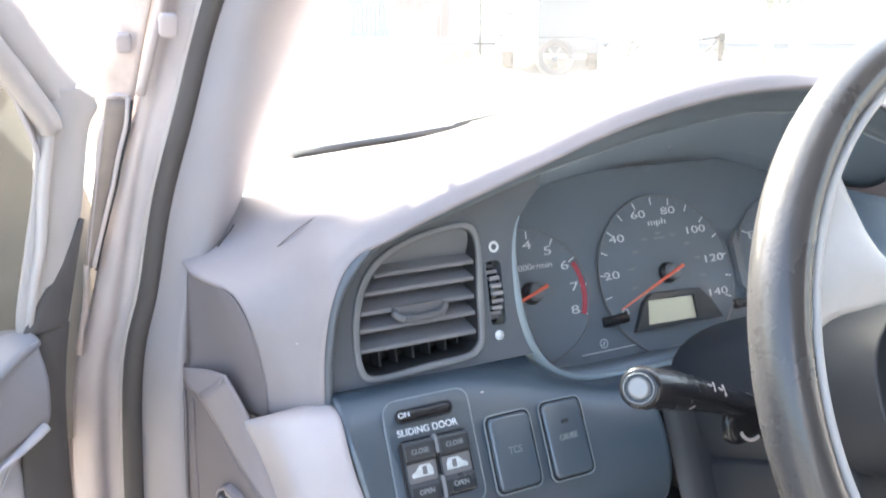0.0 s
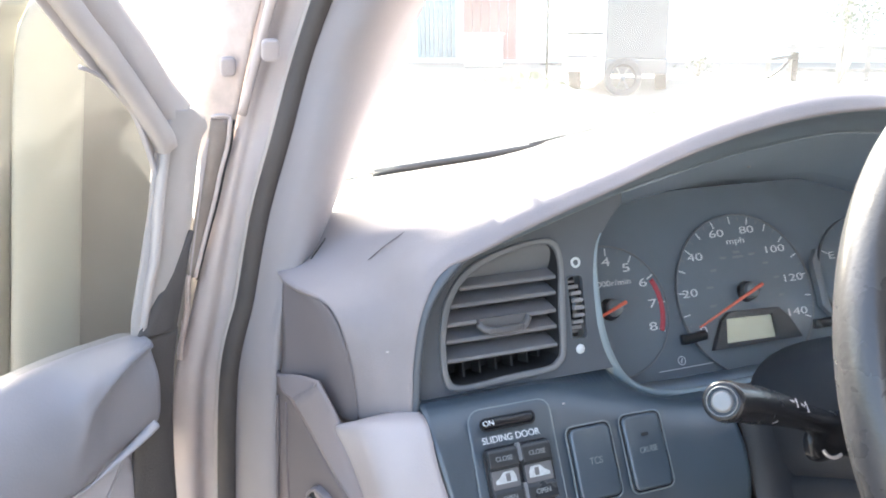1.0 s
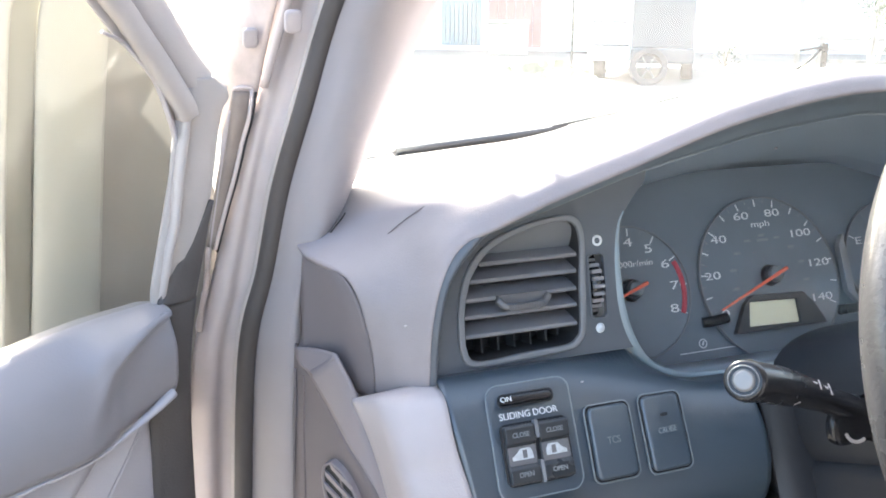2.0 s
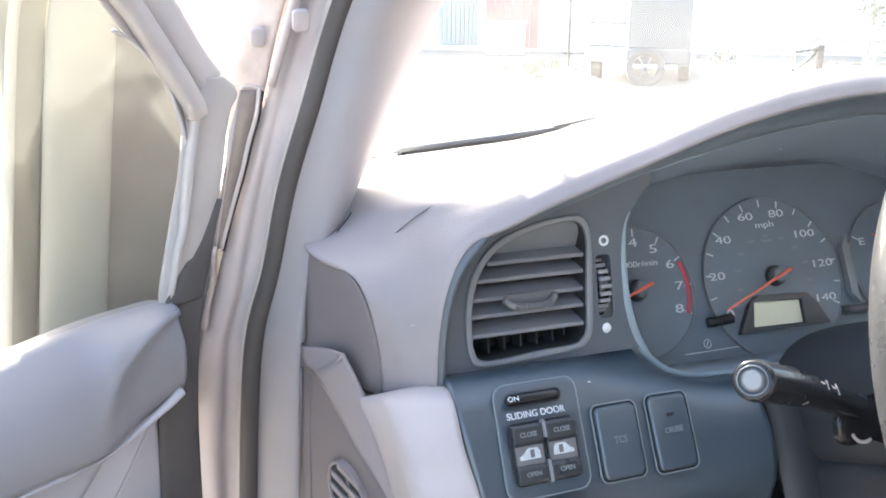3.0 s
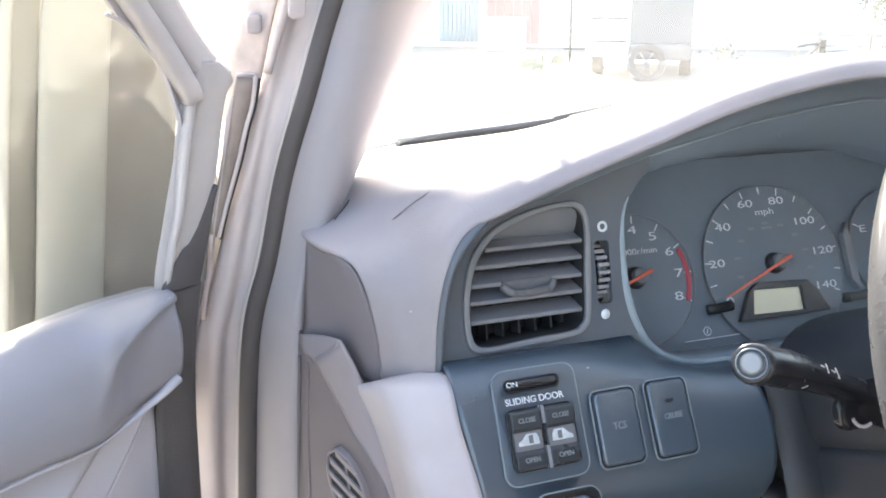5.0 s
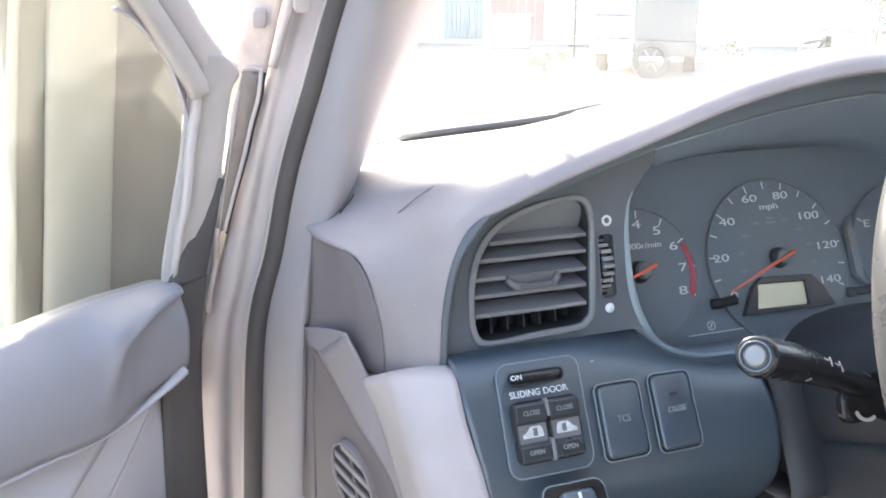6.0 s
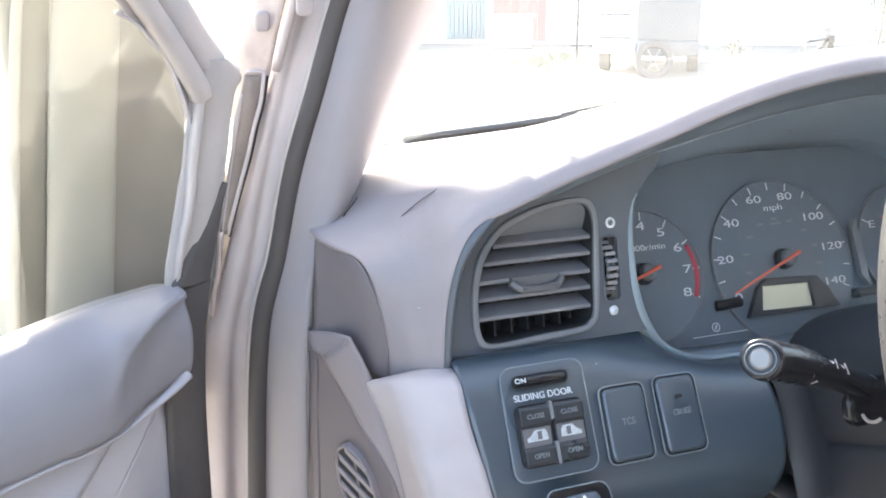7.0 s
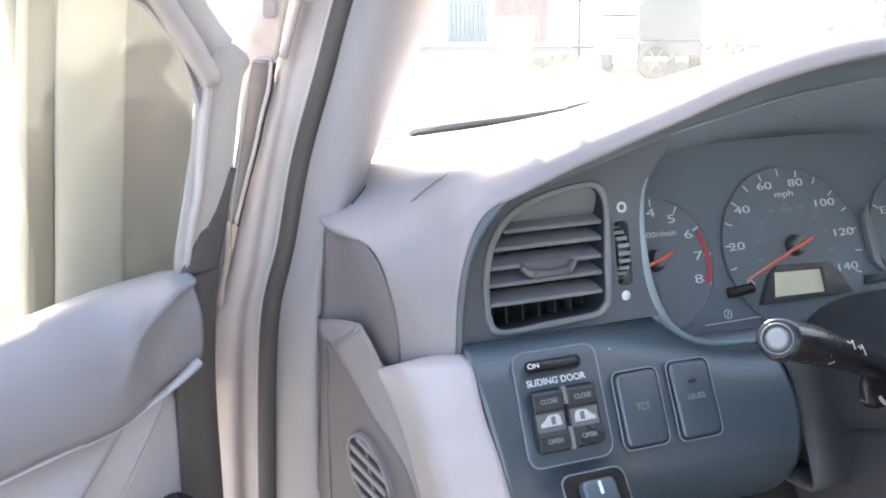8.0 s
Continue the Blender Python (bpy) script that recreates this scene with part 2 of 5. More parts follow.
def plate(outer, holes=(), z0=0.0, z1=0.003):
    """A flat plate in x, y with holes, from z0 to z1."""
    bm = bmesh.new()
    edges = []
    for loop in (outer, *holes):
        vs = [bm.verts.new((x, y, z1)) for x, y in loop]
        edges += [bm.edges.new((vs[i], vs[(i + 1) % len(vs)])) for i in range(len(vs))]
    bmesh.ops.triangle_fill(bm, edges=edges, use_beauty=True, use_dissolve=False)
    if z0 != z1:
        made = bmesh.ops.extrude_face_region(bm, geom=list(bm.faces))
        for v in made["geom"]:
            if isinstance(v, bmesh.types.BMVert):
                v.co.z = z0
    return bm


def dome(outer, height, inset, steps=3, base=0.0):
    """A raised button: a flat outline that rounds over to its top."""
    bm = bmesh.new()
    cx, cy = sum(p[0] for p in outer) / len(outer), sum(p[1] for p in outer) / len(outer)
    wide = max(p[0] for p in outer) - cx
    tall = max(p[1] for p in outer) - cy
    rings = []
    for k in range(steps + 2):
        a = max(k - 1, 0) / steps * math.pi / 2
        f = inset * (1 - math.cos(a))
        h = 0 if k == 0 else base + (height - base) * (0.55 + 0.45 * math.sin(a))
        rings.append([bm.verts.new((cx + (x - cx) * (1 - f / wide), cy + (y - cy) * (1 - f / tall), h)) for x, y in outer])
    n = len(outer)
    for r, q in zip(rings, rings[1:]):
        for j in range(n):
            bm.faces.new((r[j], r[(j + 1) % n], q[(j + 1) % n], q[j]))
    bm.faces.new(rings[-1])
    return bm


def box(x0, y0, z0, x1, y1, z1):
    bm = bmesh.new()
    bmesh.ops.create_cube(bm, size=1)
    for v in bm.verts:
        v.co = Vector(((x0 + x1) / 2 + v.co.x * (x1 - x0), (y0 + y1) / 2 + v.co.y * (y1 - y0), (z0 + z1) / 2 + v.co.z * (z1 - z0)))
    return bm


def disc(r, z0, z1, n=24, r2=None, at=(0, 0)):
    bm = bmesh.new()
    bmesh.ops.create_cone(bm, cap_ends=True, segments=n, radius1=r, radius2=r if r2 is None else r2, depth=z1 - z0)
    bmesh.ops.translate(bm, verts=bm.verts, vec=(at[0], at[1], (z0 + z1) / 2))
    return bm


def ball(r, centre, squash=(1, 1, 1)):
    bm = bmesh.new()
    bmesh.ops.create_uvsphere(bm, u_segments=16, v_segments=10, radius=r)
    for v in bm.verts:
        v.co = Vector(centre) + Vector((v.co.x * squash[0], v.co.y * squash[1], v.co.z * squash[2]))
    return bm


def ring(r0, r1, z0, z1, a0=0, a1=360, n=48, centre=(0, 0)):
    """A flat ring or arc between two radii, with depth."""
    bm, rows = bmesh.new(), []
    for i in range(n + 1):
        a = radians(a0 + (a1 - a0) * i / n)
        rows.append([bm.verts.new((centre[0] + r * math.cos(a), centre[1] + r * math.sin(a), z)) for r, z in ((r0, z0), (r1, z0), (r1, z1), (r0, z1))])
    for r, q in zip(rows, rows[1:]):
        for j in range(4):
            bm.faces.new((r[j], r[(j + 1) % 4], q[(j + 1) % 4], q[j]))
    bm.faces.new(rows[0])
    bm.faces.new(rows[-1][::-1])
    bmesh.ops.remove_doubles(bm, verts=bm.verts, dist=1e-7)
    return bm


def lettering(name, text, size, material, parent, x, y, z, wide=1.0, turn=0.0, bold=0.0):
    """Words in relief, centred on x, y."""
    cu = bpy.data.curves.new("letters", "FONT")
    cu.body, cu.size, cu.align_x, cu.align_y, cu.extrude, cu.offset = text, size, "CENTER", "CENTER", 0.00012, bold
    ob = bpy.data.objects.new("letters", cu)
    scene.collection.objects.link(ob)
    me = bpy.data.meshes.new_from_object(ob.evaluated_get(bpy.context.evaluated_depsgraph_get()))
    bpy.data.objects.remove(ob)
    me.materials.clear()
    me.materials.append(material)
    made = new(name, me)
    made.parent = parent
    made.matrix_basis = pose(x, y, z, 0, 0, turn) @ Matrix.Diagonal((wide, 1, 1, 1))
    return made


def slope_frame(x, y, z, k):
    """A frame on a panel that leans back k metres for each metre of height: right, up along it, out of it."""
    c = math.sqrt(1 + k * k)
    return Matrix(((1, 0, 0, x), (0, k / c, -1 / c, y), (0, 1 / c, k / c, z), (0, 0, 0, 1)))


# ---- the car: body, glass, pillar ----
car = thing("car_shell", "champagne silver minivan body with a worn door jamb", "car body", kind="structure")
JAMB = [
    [(0.036, 0.590, 0.90), (0.020, 0.600, 0.90), (0.012, 0.594, 0.90), (-0.006, 0.604, 0.90)],
    [(0.037, 0.590, 1.02), (0.022, 0.600, 1.02), (0.013, 0.594, 1.02), (-0.002, 0.604, 1.02)],
    [(0.046, 0.590, 1.136), (0.031, 0.600, 1.136), (0.022, 0.595, 1.136), (0.009, 0.604, 1.136)],
    [(0.059, 0.590, 1.19), (0.045, 0.600, 1.19), (0.035, 0.597, 1.19), (0.025, 0.606, 1.19)],
    [(0.076, 0.590, 1.27), (0.064, 0.600, 1.27), (0.056, 0.599, 1.27), (0.048, 0.606, 1.27)],
    [(0.095, 0.585, 1.33), (0.082, 0.598, 1.33), (0.073, 0.599, 1.33), (0.066, 0.606, 1.33)],
    [(0.113, 0.578, 1.384), (0.098, 0.590, 1.384), (0.088, 0.588, 1.384), (0.078, 0.596, 1.384)],
    [(0.135, 0.550, 1.46), (0.118, 0.562, 1.46), (0.108, 0.560, 1.46), (0.098, 0.570, 1.46)],
]
# The jamb takes a darkened copy of the body paint in place of shade.
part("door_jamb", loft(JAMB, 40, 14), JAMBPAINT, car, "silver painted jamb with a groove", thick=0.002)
part("outer_pillar", loft([
    [(0.050, 0.606, 1.270), (0.048, 0.607, 1.270), (0.046, 0.609, 1.270)],
    [(0.059, 0.604, 1.300), (0.051, 0.607, 1.300), (0.043, 0.615, 1.300)],
    [(0.064, 0.602, 1.320), (0.050, 0.608, 1.327), (0.036, 0.622, 1.336)],
    [(0.079, 0.590, 1.384), (0.064, 0.600, 1.384), (0.048, 0.616, 1.384)],
    [(0.099, 0.564, 1.46), (0.082, 0.580, 1.46), (0.064, 0.600, 1.46)],
    [(0.125, 0.520, 1.53), (0.106, 0.536, 1.53), (0.086, 0.560, 1.53)]], 16, 8), BROWN_PAINT, car, "brown stained outer pillar", thick=0.002)
part("pillar_rib", sweep([(0.070, 0.590, 1.338), (0.083, 0.578, 1.384), (0.103, 0.550, 1.46)], oval(0.004, 0.003, 8), 12), SILVER, car)
for spot, r in (((0.063, 0.592, 1.371), 0.0052), ((0.0875, 0.566, 1.382), 0.0058)):
    part("jamb_clip", dome(rounded(-r, -r * 1.3, r, r * 1.3, r * 0.6), 0.004, 0.002), PALE, car, "pale plastic clip", at=slope_frame(*spot, -0.3))
part("fender_edge", loft([[(-0.006, 0.604, 0.9), (-0.02, 0.64, 0.9)], [(0.009, 0.604, 1.136), (-0.004, 0.64, 1.136)],
                          [(0.025, 0.606, 1.19), (0.016, 0.64, 1.19)]], 10, 3), SILVER, car, thick=0.002)
part("rusty_strip", sweep([(0.0262, 0.598, 1.226), (0.0225, 0.598, 1.198), (0.0180, 0.598, 1.180), (0.0150, 0.597, 1.164)], oval(0.0034, 0.002, 8), 10), BROWN_PAINT, car, "rust-stained thin strip")
part("fender", loft([[(-0.008 + d, 0.607, z), (-0.030 + d, 0.614, z), (-0.050 + d, 0.67, z), (-0.065 + d, 1.2, z), (-0.050 + d, 1.95, z)]
                     for z, d in ((0.5, 0.0), (0.9, 0.0), (1.02, 0.003), (1.136, 0.013), (1.19, 0.028))], 20, 16), SILVER, car, "silver front fender", thick=0.002)
part("hood", loft([[(0.0, 1.06, 1.10), (0.5, 1.16, 1.135), (1.0, 1.18, 1.14), (1.6, 1.06, 1.10)],
                   [(-0.02, 1.5, 1.03), (0.5, 1.55, 1.06), (1.0, 1.55, 1.06), (1.62, 1.5, 1.03)],
                   [(0.05, 1.95, 0.88), (0.5, 2.05, 0.91), (1.0, 2.05, 0.91), (1.55, 1.95, 0.88)]], 12, 16), SILVER, car, thick=0.004)
part("roof", loft([[(0.16, 0.18, 1.68), (0.8, 0.3, 1.71), (1.44, 0.18, 1.68)],
                   [(0.12, -0.6, 1.72), (0.8, -0.6, 1.76), (1.48, -0.6, 1.72)],
                   [(0.12, -2.6, 1.70), (0.8, -2.6, 1.74), (1.48, -2.6, 1.70)]], 10, 8), HEADLINER, car, "cloth-lined roof", thick=0.03)
part("floor_pan", box(0.05, -2.6, 0.40, 1.55, 0.9, 0.44), CARPET, car)
part("side_wall", box(1.52, -2.6, 0.40, 1.58, 0.9, 1.18), PALE, car)
# Unseen solid walls, carried up over the window openings to block rear light.
part("rear_far_wall", box(1.52, -2.6, 1.18, 1.58, -0.6, 1.72), PALE, car)
part("rear_wall", box(0.05, -2.66, 0.40, 1.55, -2.6, 1.72), PALE, car)
part("rear_side_wall", box(0.0, -2.6, 0.40, 0.06, -0.50, 1.72), PALE, car)
part("door_sill", box(0.0, -0.50, 0.38, 0.10, 0.60, 0.56), SILVER, car, bevel=0.02)
part("firewall", box(0.02, 0.92, 0.40, 1.58, 0.95, 1.16), CARPET, car)
part("far_pillar", sweep([(1.47, 0.72, 1.2), (1.46, 0.5, 1.42), (1.44, 0.18, 1.68)], oval(0.05, 0.035, 12), 10), TRIM, car)
part("front_tyre_arch", box(0.02, 1.0, 0.30, 1.58, 2.0, 0.87), SILVER, car)

strip = thing("fender_trim_strip", "black trim strip with a worn pale edge in the door gap", "trim strip")
part("strip_face", loft([[(0.0503, 0.600, 1.335), (0.0630, 0.600, 1.334)], [(0.0459, 0.600, 1.317), (0.0595, 0.600, 1.317)], [(0.0425, 0.600, 1.30), (0.054, 0.600, 1.30)],
                         [(0.0367, 0.600, 1.280), (0.0482, 0.600, 1.280)], [(0.0324, 0.600, 1.260), (0.0417, 0.600, 1.260)], [(0.025, 0.600, 1.224), (0.0305, 0.600, 1.224)]], 20, 2), STRIPGREY, strip, thick=0.006)
part("strip_edge", sweep([(0.0632, 0.597, 1.336), (0.0600, 0.597, 1.317), (0.0543, 0.597, 1.30), (0.0487, 0.597, 1.280), (0.0422, 0.597, 1.260), (0.0357, 0.597, 1.240), (0.0307, 0.597, 1.224)],
                         oval(0.0015, 0.0016, 8), 20), SILVER, strip, "pale worn edge")
part("strip_groove", sweep([(0.0655, 0.5965, 1.334), (0.0621, 0.5965, 1.317), (0.0564, 0.5965, 1.30), (0.0508, 0.5965, 1.280), (0.0440, 0.5965, 1.260), (0.0372, 0.5965, 1.240), (0.0317, 0.5965, 1.222)],
                           oval(0.0006, 0.0010, 6), 20), HOLE, strip, "dark gap beside the strip")
part("worn_flake", loft([[(0.0462, 0.598, 1.322), (0.0478, 0.597, 1.322)], [(0.0405, 0.598, 1.304), (0.0440, 0.597, 1.303)], [(0.0372, 0.598, 1.283), (0.0395, 0.597, 1.283)],
                         [(0.0330, 0.598, 1.262), (0.0350, 0.597, 1.262)], [(0.0275, 0.598, 1.238), (0.0302, 0.597, 1.238)], [(0.0262, 0.598, 1.222), (0.0268, 0.597, 1.222)]], 30, 3), PALE, strip, "bright pale sliver along the strip", thick=0.001)
part("strip_cap", sweep([(0.0503, 0.597, 1.3365), (0.057, 0.597, 1.3375), (0.0640, 0.597, 1.336)], oval(0.0014, 0.0014, 8), 6), SILVER, strip)

seal = thing("door_weatherstrip", "dark grey rubber weatherstrip along the door opening", "weatherstrip")
part("bulb", sweep([(0.031, 0.58, 0.90), (0.036, 0.58, 1.018), (0.0465, 0.58, 1.149), (0.063, 0.58, 1.21), (0.077, 0.58, 1.27), (0.095, 0.575, 1.327),
                    (0.113, 0.57, 1.384), (0.137, 0.54, 1.46), (0.16, 0.45, 1.56), (0.17, 0.3, 1.65)], oval(0.0072, 0.0085, 14), 60, up=(0, 1, 0)), RUBBER, seal)
part("lip", sweep([(0.0255, 0.583, 0.90), (0.0300, 0.583, 1.018), (0.0402, 0.583, 1.149), (0.0565, 0.583, 1.21), (0.0705, 0.583, 1.27), (0.0885, 0.578, 1.327),
                   (0.1065, 0.573, 1.384), (0.1305, 0.543, 1.46), (0.1535, 0.453, 1.56)], oval(0.0030, 0.0035, 10), 60, up=(0, 1, 0)), FRAMEGREY, seal, "brownish grey thin outer lip")

pillar = thing("pillar_trim", "light grey moulded plastic windshield pillar trim", "pillar trim")
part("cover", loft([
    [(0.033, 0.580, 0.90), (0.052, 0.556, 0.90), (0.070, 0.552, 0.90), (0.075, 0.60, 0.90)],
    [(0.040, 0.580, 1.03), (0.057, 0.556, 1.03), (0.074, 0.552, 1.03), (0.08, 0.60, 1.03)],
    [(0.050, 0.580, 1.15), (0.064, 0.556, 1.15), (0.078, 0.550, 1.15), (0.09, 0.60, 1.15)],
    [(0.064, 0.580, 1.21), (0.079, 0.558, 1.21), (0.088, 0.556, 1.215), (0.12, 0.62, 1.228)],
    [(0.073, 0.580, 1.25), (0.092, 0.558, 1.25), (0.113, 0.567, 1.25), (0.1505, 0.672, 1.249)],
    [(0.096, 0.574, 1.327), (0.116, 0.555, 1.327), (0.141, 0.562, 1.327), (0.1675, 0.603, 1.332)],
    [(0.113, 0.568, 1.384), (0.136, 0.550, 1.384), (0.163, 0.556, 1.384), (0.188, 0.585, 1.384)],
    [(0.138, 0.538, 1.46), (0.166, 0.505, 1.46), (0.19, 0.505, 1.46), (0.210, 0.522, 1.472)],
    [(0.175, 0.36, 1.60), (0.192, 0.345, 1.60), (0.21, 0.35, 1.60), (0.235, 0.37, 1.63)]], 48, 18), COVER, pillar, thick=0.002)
for xs in ((0.0735, 0.0722, 0.0702, 0.0690), (0.0768, 0.0762, 0.0755, 0.0748)):
    part("edge_bead", sweep([(xs[0], 0.5395 if xs[0] < 0.075 else 0.5250, 1.150), (xs[1], 0.540 if xs[0] < 0.075 else 0.5290, 1.116), (xs[2], 0.5425 if xs[0] < 0.075 else 0.5310, 1.080), (xs[3], 0.5465 if xs[0] < 0.075 else 0.5335, 1.031)],
                            oval(0.0011, 0.0011, 8), 16, up=(0, 1, 0)), KICKVINYL, pillar, "moulded bead along the edge")

screen = thing("windshield", "dusty clear windshield in direct sun", "windshield")
pane = part("pane", loft([[(0.195, 0.86, 1.225), (0.40, 0.98, 1.225), (0.8, 1.07, 1.225), (1.2, 0.98, 1.225), (1.43, 0.86, 1.225)],
                          [(0.21, 0.66, 1.40), (0.42, 0.75, 1.40), (0.8, 0.83, 1.40), (1.18, 0.75, 1.40), (1.42, 0.66, 1.40)],
                          [(0.24, 0.24, 1.70), (0.45, 0.32, 1.70), (0.8, 0.37, 1.70), (1.15, 0.32, 1.70), (1.40, 0.24, 1.70)]], 10, 20), WINDSHIELD, screen)
pane.visible_shadow = False
part("edge_rubber", sweep([(0.196, 0.868, 1.2165), (0.40, 0.988, 1.2165), (0.8, 1.078, 1.2165), (1.2, 0.988, 1.2165), (1.428, 0.868, 1.2165)], oval(0.004, 0.003, 8), 40), RUBBER, screen, "dark rubber edge along the cowl")
part("side_rubber", sweep([(0.1945, 0.862, 1.225), (0.2095, 0.662, 1.40), (0.2395, 0.242, 1.70)], oval(0.003, 0.003, 8), 30), RUBBER, screen, "dark rubber edge along the pillar")

note = thing("windshield_label", "small printed inspection label on the glass", "label")
for i, (dx, w) in enumerate(((0.0, 0.034), (0.004, 0.030), (0.012, 0.014), (0.006, 0.022), (0.0, 0.018))):
    part("printed_bar", box(0.222 + dx, 0.7605, 1.3160 - 0.0030 * i, 0.222 + dx + w, 0.7610, 1.3167 - 0.0030 * i), WOOD, note, smooth=False)
wiper = thing("windshield_wiper", "black wiper blade resting at the base of the windshield", "wiper")
part("blade", sweep([(0.2570, 0.900, 1.2338), (0.335, 0.935, 1.2325), (0.4228, 0.970, 1.2320), (0.490, 0.990, 1.2352), (0.5266, 1.0, 1.2385)], oval(0.0045, 0.0052, 8), 24, scale=lambda f: 1.0 if f < 0.55 else 1.0 - 1.7 * (f - 0.55)), VANE, wiper)
part("arm", sweep([(0.50, 0.994, 1.2380), (0.5266, 1.0, 1.2412), (0.64, 1.03, 1.2518), (0.738, 1.06, 1.2620), (0.80, 1.07, 1.2660)], oval(0.0026, 0.0026, 8), 16, scale=lambda f: 1.0 - 0.55 * f), VANE, wiper, "thin black wiper arm")
part("tip", sweep([(0.2130, 0.878, 1.2310), (0.235, 0.889, 1.2318), (0.2600, 0.901, 1.2338)], oval(0.0016, 0.0018, 8), 6), BLACK, wiper)
cowl = thing("cowl_panel", "ribbed dark plastic cowl panel below the windshield", "cowl")
part("panel", loft([[(0.18, 0.93, 1.17), (0.5, 1.08, 1.175), (0.9, 1.12, 1.175), (1.45, 0.93, 1.17)],
                    [(0.10, 1.03, 1.15), (0.5, 1.165, 1.16), (0.9, 1.19, 1.16), (1.5, 1.03, 1.15)]], 4, 16), CHARCOAL, cowl, thick=0.004)
for i in range(4):
    part("rib", sweep([(0.565 + 0.002 * i, 1.05, 1.2372 + 0.0021 * i), (0.605, 1.05, 1.2398 + 0.0013 * i), (0.650 - 0.008 * i, 1.05, 1.2428 + 0.0006 * i)], oval(0.0007, 0.0007, 6), 8), BLACK, cowl)


# ---- the dashboard ----
dash = thing("dashboard", "grey vinyl dashboard with a charcoal lower panel", "dashboard")
LIP = [(0.1445, 0.452, 1.158), (0.145, 0.450, 1.169), (0.147, 0.450, 1.198), (0.152, 0.450, 1.227), (0.165, 0.450, 1.247), (0.183, 0.450, 1.263), (0.221, 0.450, 1.277),
       (0.279, 0.450, 1.296), (0.341, 0.446, 1.3175), (0.405, 0.442, 1.332), (0.463, 0.440, 1.337), (0.53, 0.442, 1.334), (0.62, 0.446, 1.305), (0.70, 0.45, 1.27), (0.80, 0.45, 1.255), (1.45, 0.45, 1.25)]
OUT = [[(0.129, 0.460, 1.153), (0.1205, 0.4655, 1.1535), (0.1139, 0.4750, 1.1549)],
       [(0.130, 0.455, 1.164), (0.1210, 0.4635, 1.164), (0.1135, 0.4742, 1.1655)],
       [(0.132, 0.458, 1.197), (0.1200, 0.4665, 1.197), (0.1098, 0.4762, 1.1960)],
       [(0.141, 0.459, 1.2285), (0.127, 0.4755, 1.2300), (0.113, 0.4855, 1.2285), (0.1013, 0.4930, 1.2254)],
       [(0.152, 0.462, 1.254), (0.138, 0.510, 1.256), (0.113, 0.545, 1.2415), (0.083, 0.566, 1.2310)],
       [(0.173, 0.464, 1.272), (0.162, 0.521, 1.269), (0.160, 0.70, 1.244), (0.130, 0.80, 1.230)],
       [(0.216, 0.464, 1.288), (0.214, 0.530, 1.286), (0.225, 0.70, 1.256), (0.205, 0.85, 1.230), (0.175, 0.90, 1.222)],
       [(0.279, 0.464, 1.3075), (0.285, 0.530, 1.3015), (0.31, 0.70, 1.268), (0.36, 0.915, 1.229)],
       [(0.343, 0.460, 1.3295), (0.350, 0.530, 1.3200), (0.38, 0.70, 1.2815), (0.46, 0.965, 1.229)],
       [(0.408, 0.456, 1.3445), (0.415, 0.530, 1.3345), (0.44, 0.72, 1.2870), (0.54, 1.0, 1.229)],
       [(0.466, 0.454, 1.3495), (0.470, 0.530, 1.3405), (0.50, 0.72, 1.290), (0.60, 1.02, 1.229)],
       [(0.53, 0.458, 1.343), (0.535, 0.530, 1.340), (0.56, 0.72, 1.292), (0.66, 1.04, 1.229)],
       [(0.62, 0.462, 1.313), (0.622, 0.530, 1.310), (0.64, 0.72, 1.275), (0.72, 1.045, 1.229)],
       [(0.70, 0.466, 1.278), (0.702, 0.530, 1.275), (0.72, 0.72, 1.262), (0.80, 1.045, 1.229)],
       [(0.80, 0.466, 1.263), (0.802, 0.530, 1.262), (0.82, 0.72, 1.255), (0.90, 1.04, 1.229)],
       [(1.45, 0.466, 1.255), (1.45, 0.530, 1.255), (1.45, 0.72, 1.248), (1.45, 0.90, 1.229)]]


def rolled(l, o):
    """A row of the pad: from the seam, a soft roll towards the driver, then back over the top."""
    d = Vector(o[0]) - Vector(l)
    if l[0] > 0.18:
        front, back, foot = l[1] - 0.0040, o[0][1] + 0.006, l[2] + 0.12 * d.z
        return [l, (l[0] + d.x * 0.1, front, foot), (l[0] + d.x * 0.5, front + (back - front) * 0.33, foot + (o[0][2] - foot) * 0.74), (o[0][0], back, o[0][2])] + o[1:]
    return [l, tuple(Vector(l) + d * 0.12 + Vector((0, -0.0045, 0.0015))), tuple(Vector(l) + d * 0.5 + Vector((0, -0.0035, 0.0035)))] + o


def edging(row):
    """The lower part of a row, which gets a dark colour in place of shade."""
    if row[0][0] < 0.18:
        return [row[0], row[1], tuple((Vector(row[1]) + Vector(row[2])) / 2)]
    return [row[0], tuple((Vector(row[0]) + Vector(row[1])) / 2), tuple(Vector(row[0]) * 0.12 + Vector(row[1]) * 0.88)]


# Dark band on the pad's roll imitates the shade on its driver side.
part("lip_edging", loft([edging(rolled(l, o)) for l, o in zip(LIP, OUT)], 84, 10), FASCIAGREY, dash, "lower roll of the pad, darkened as if in shade", thick=0.002)
part("top_pad", loft([edging(rolled(l, o))[-1:] + rolled(l, o)[2 if l[0] < 0.18 else 1:] for l, o in zip(LIP, OUT)], 84, 28), PAD, dash, "sun-bleached grey vinyl top pad", thick=0.003)
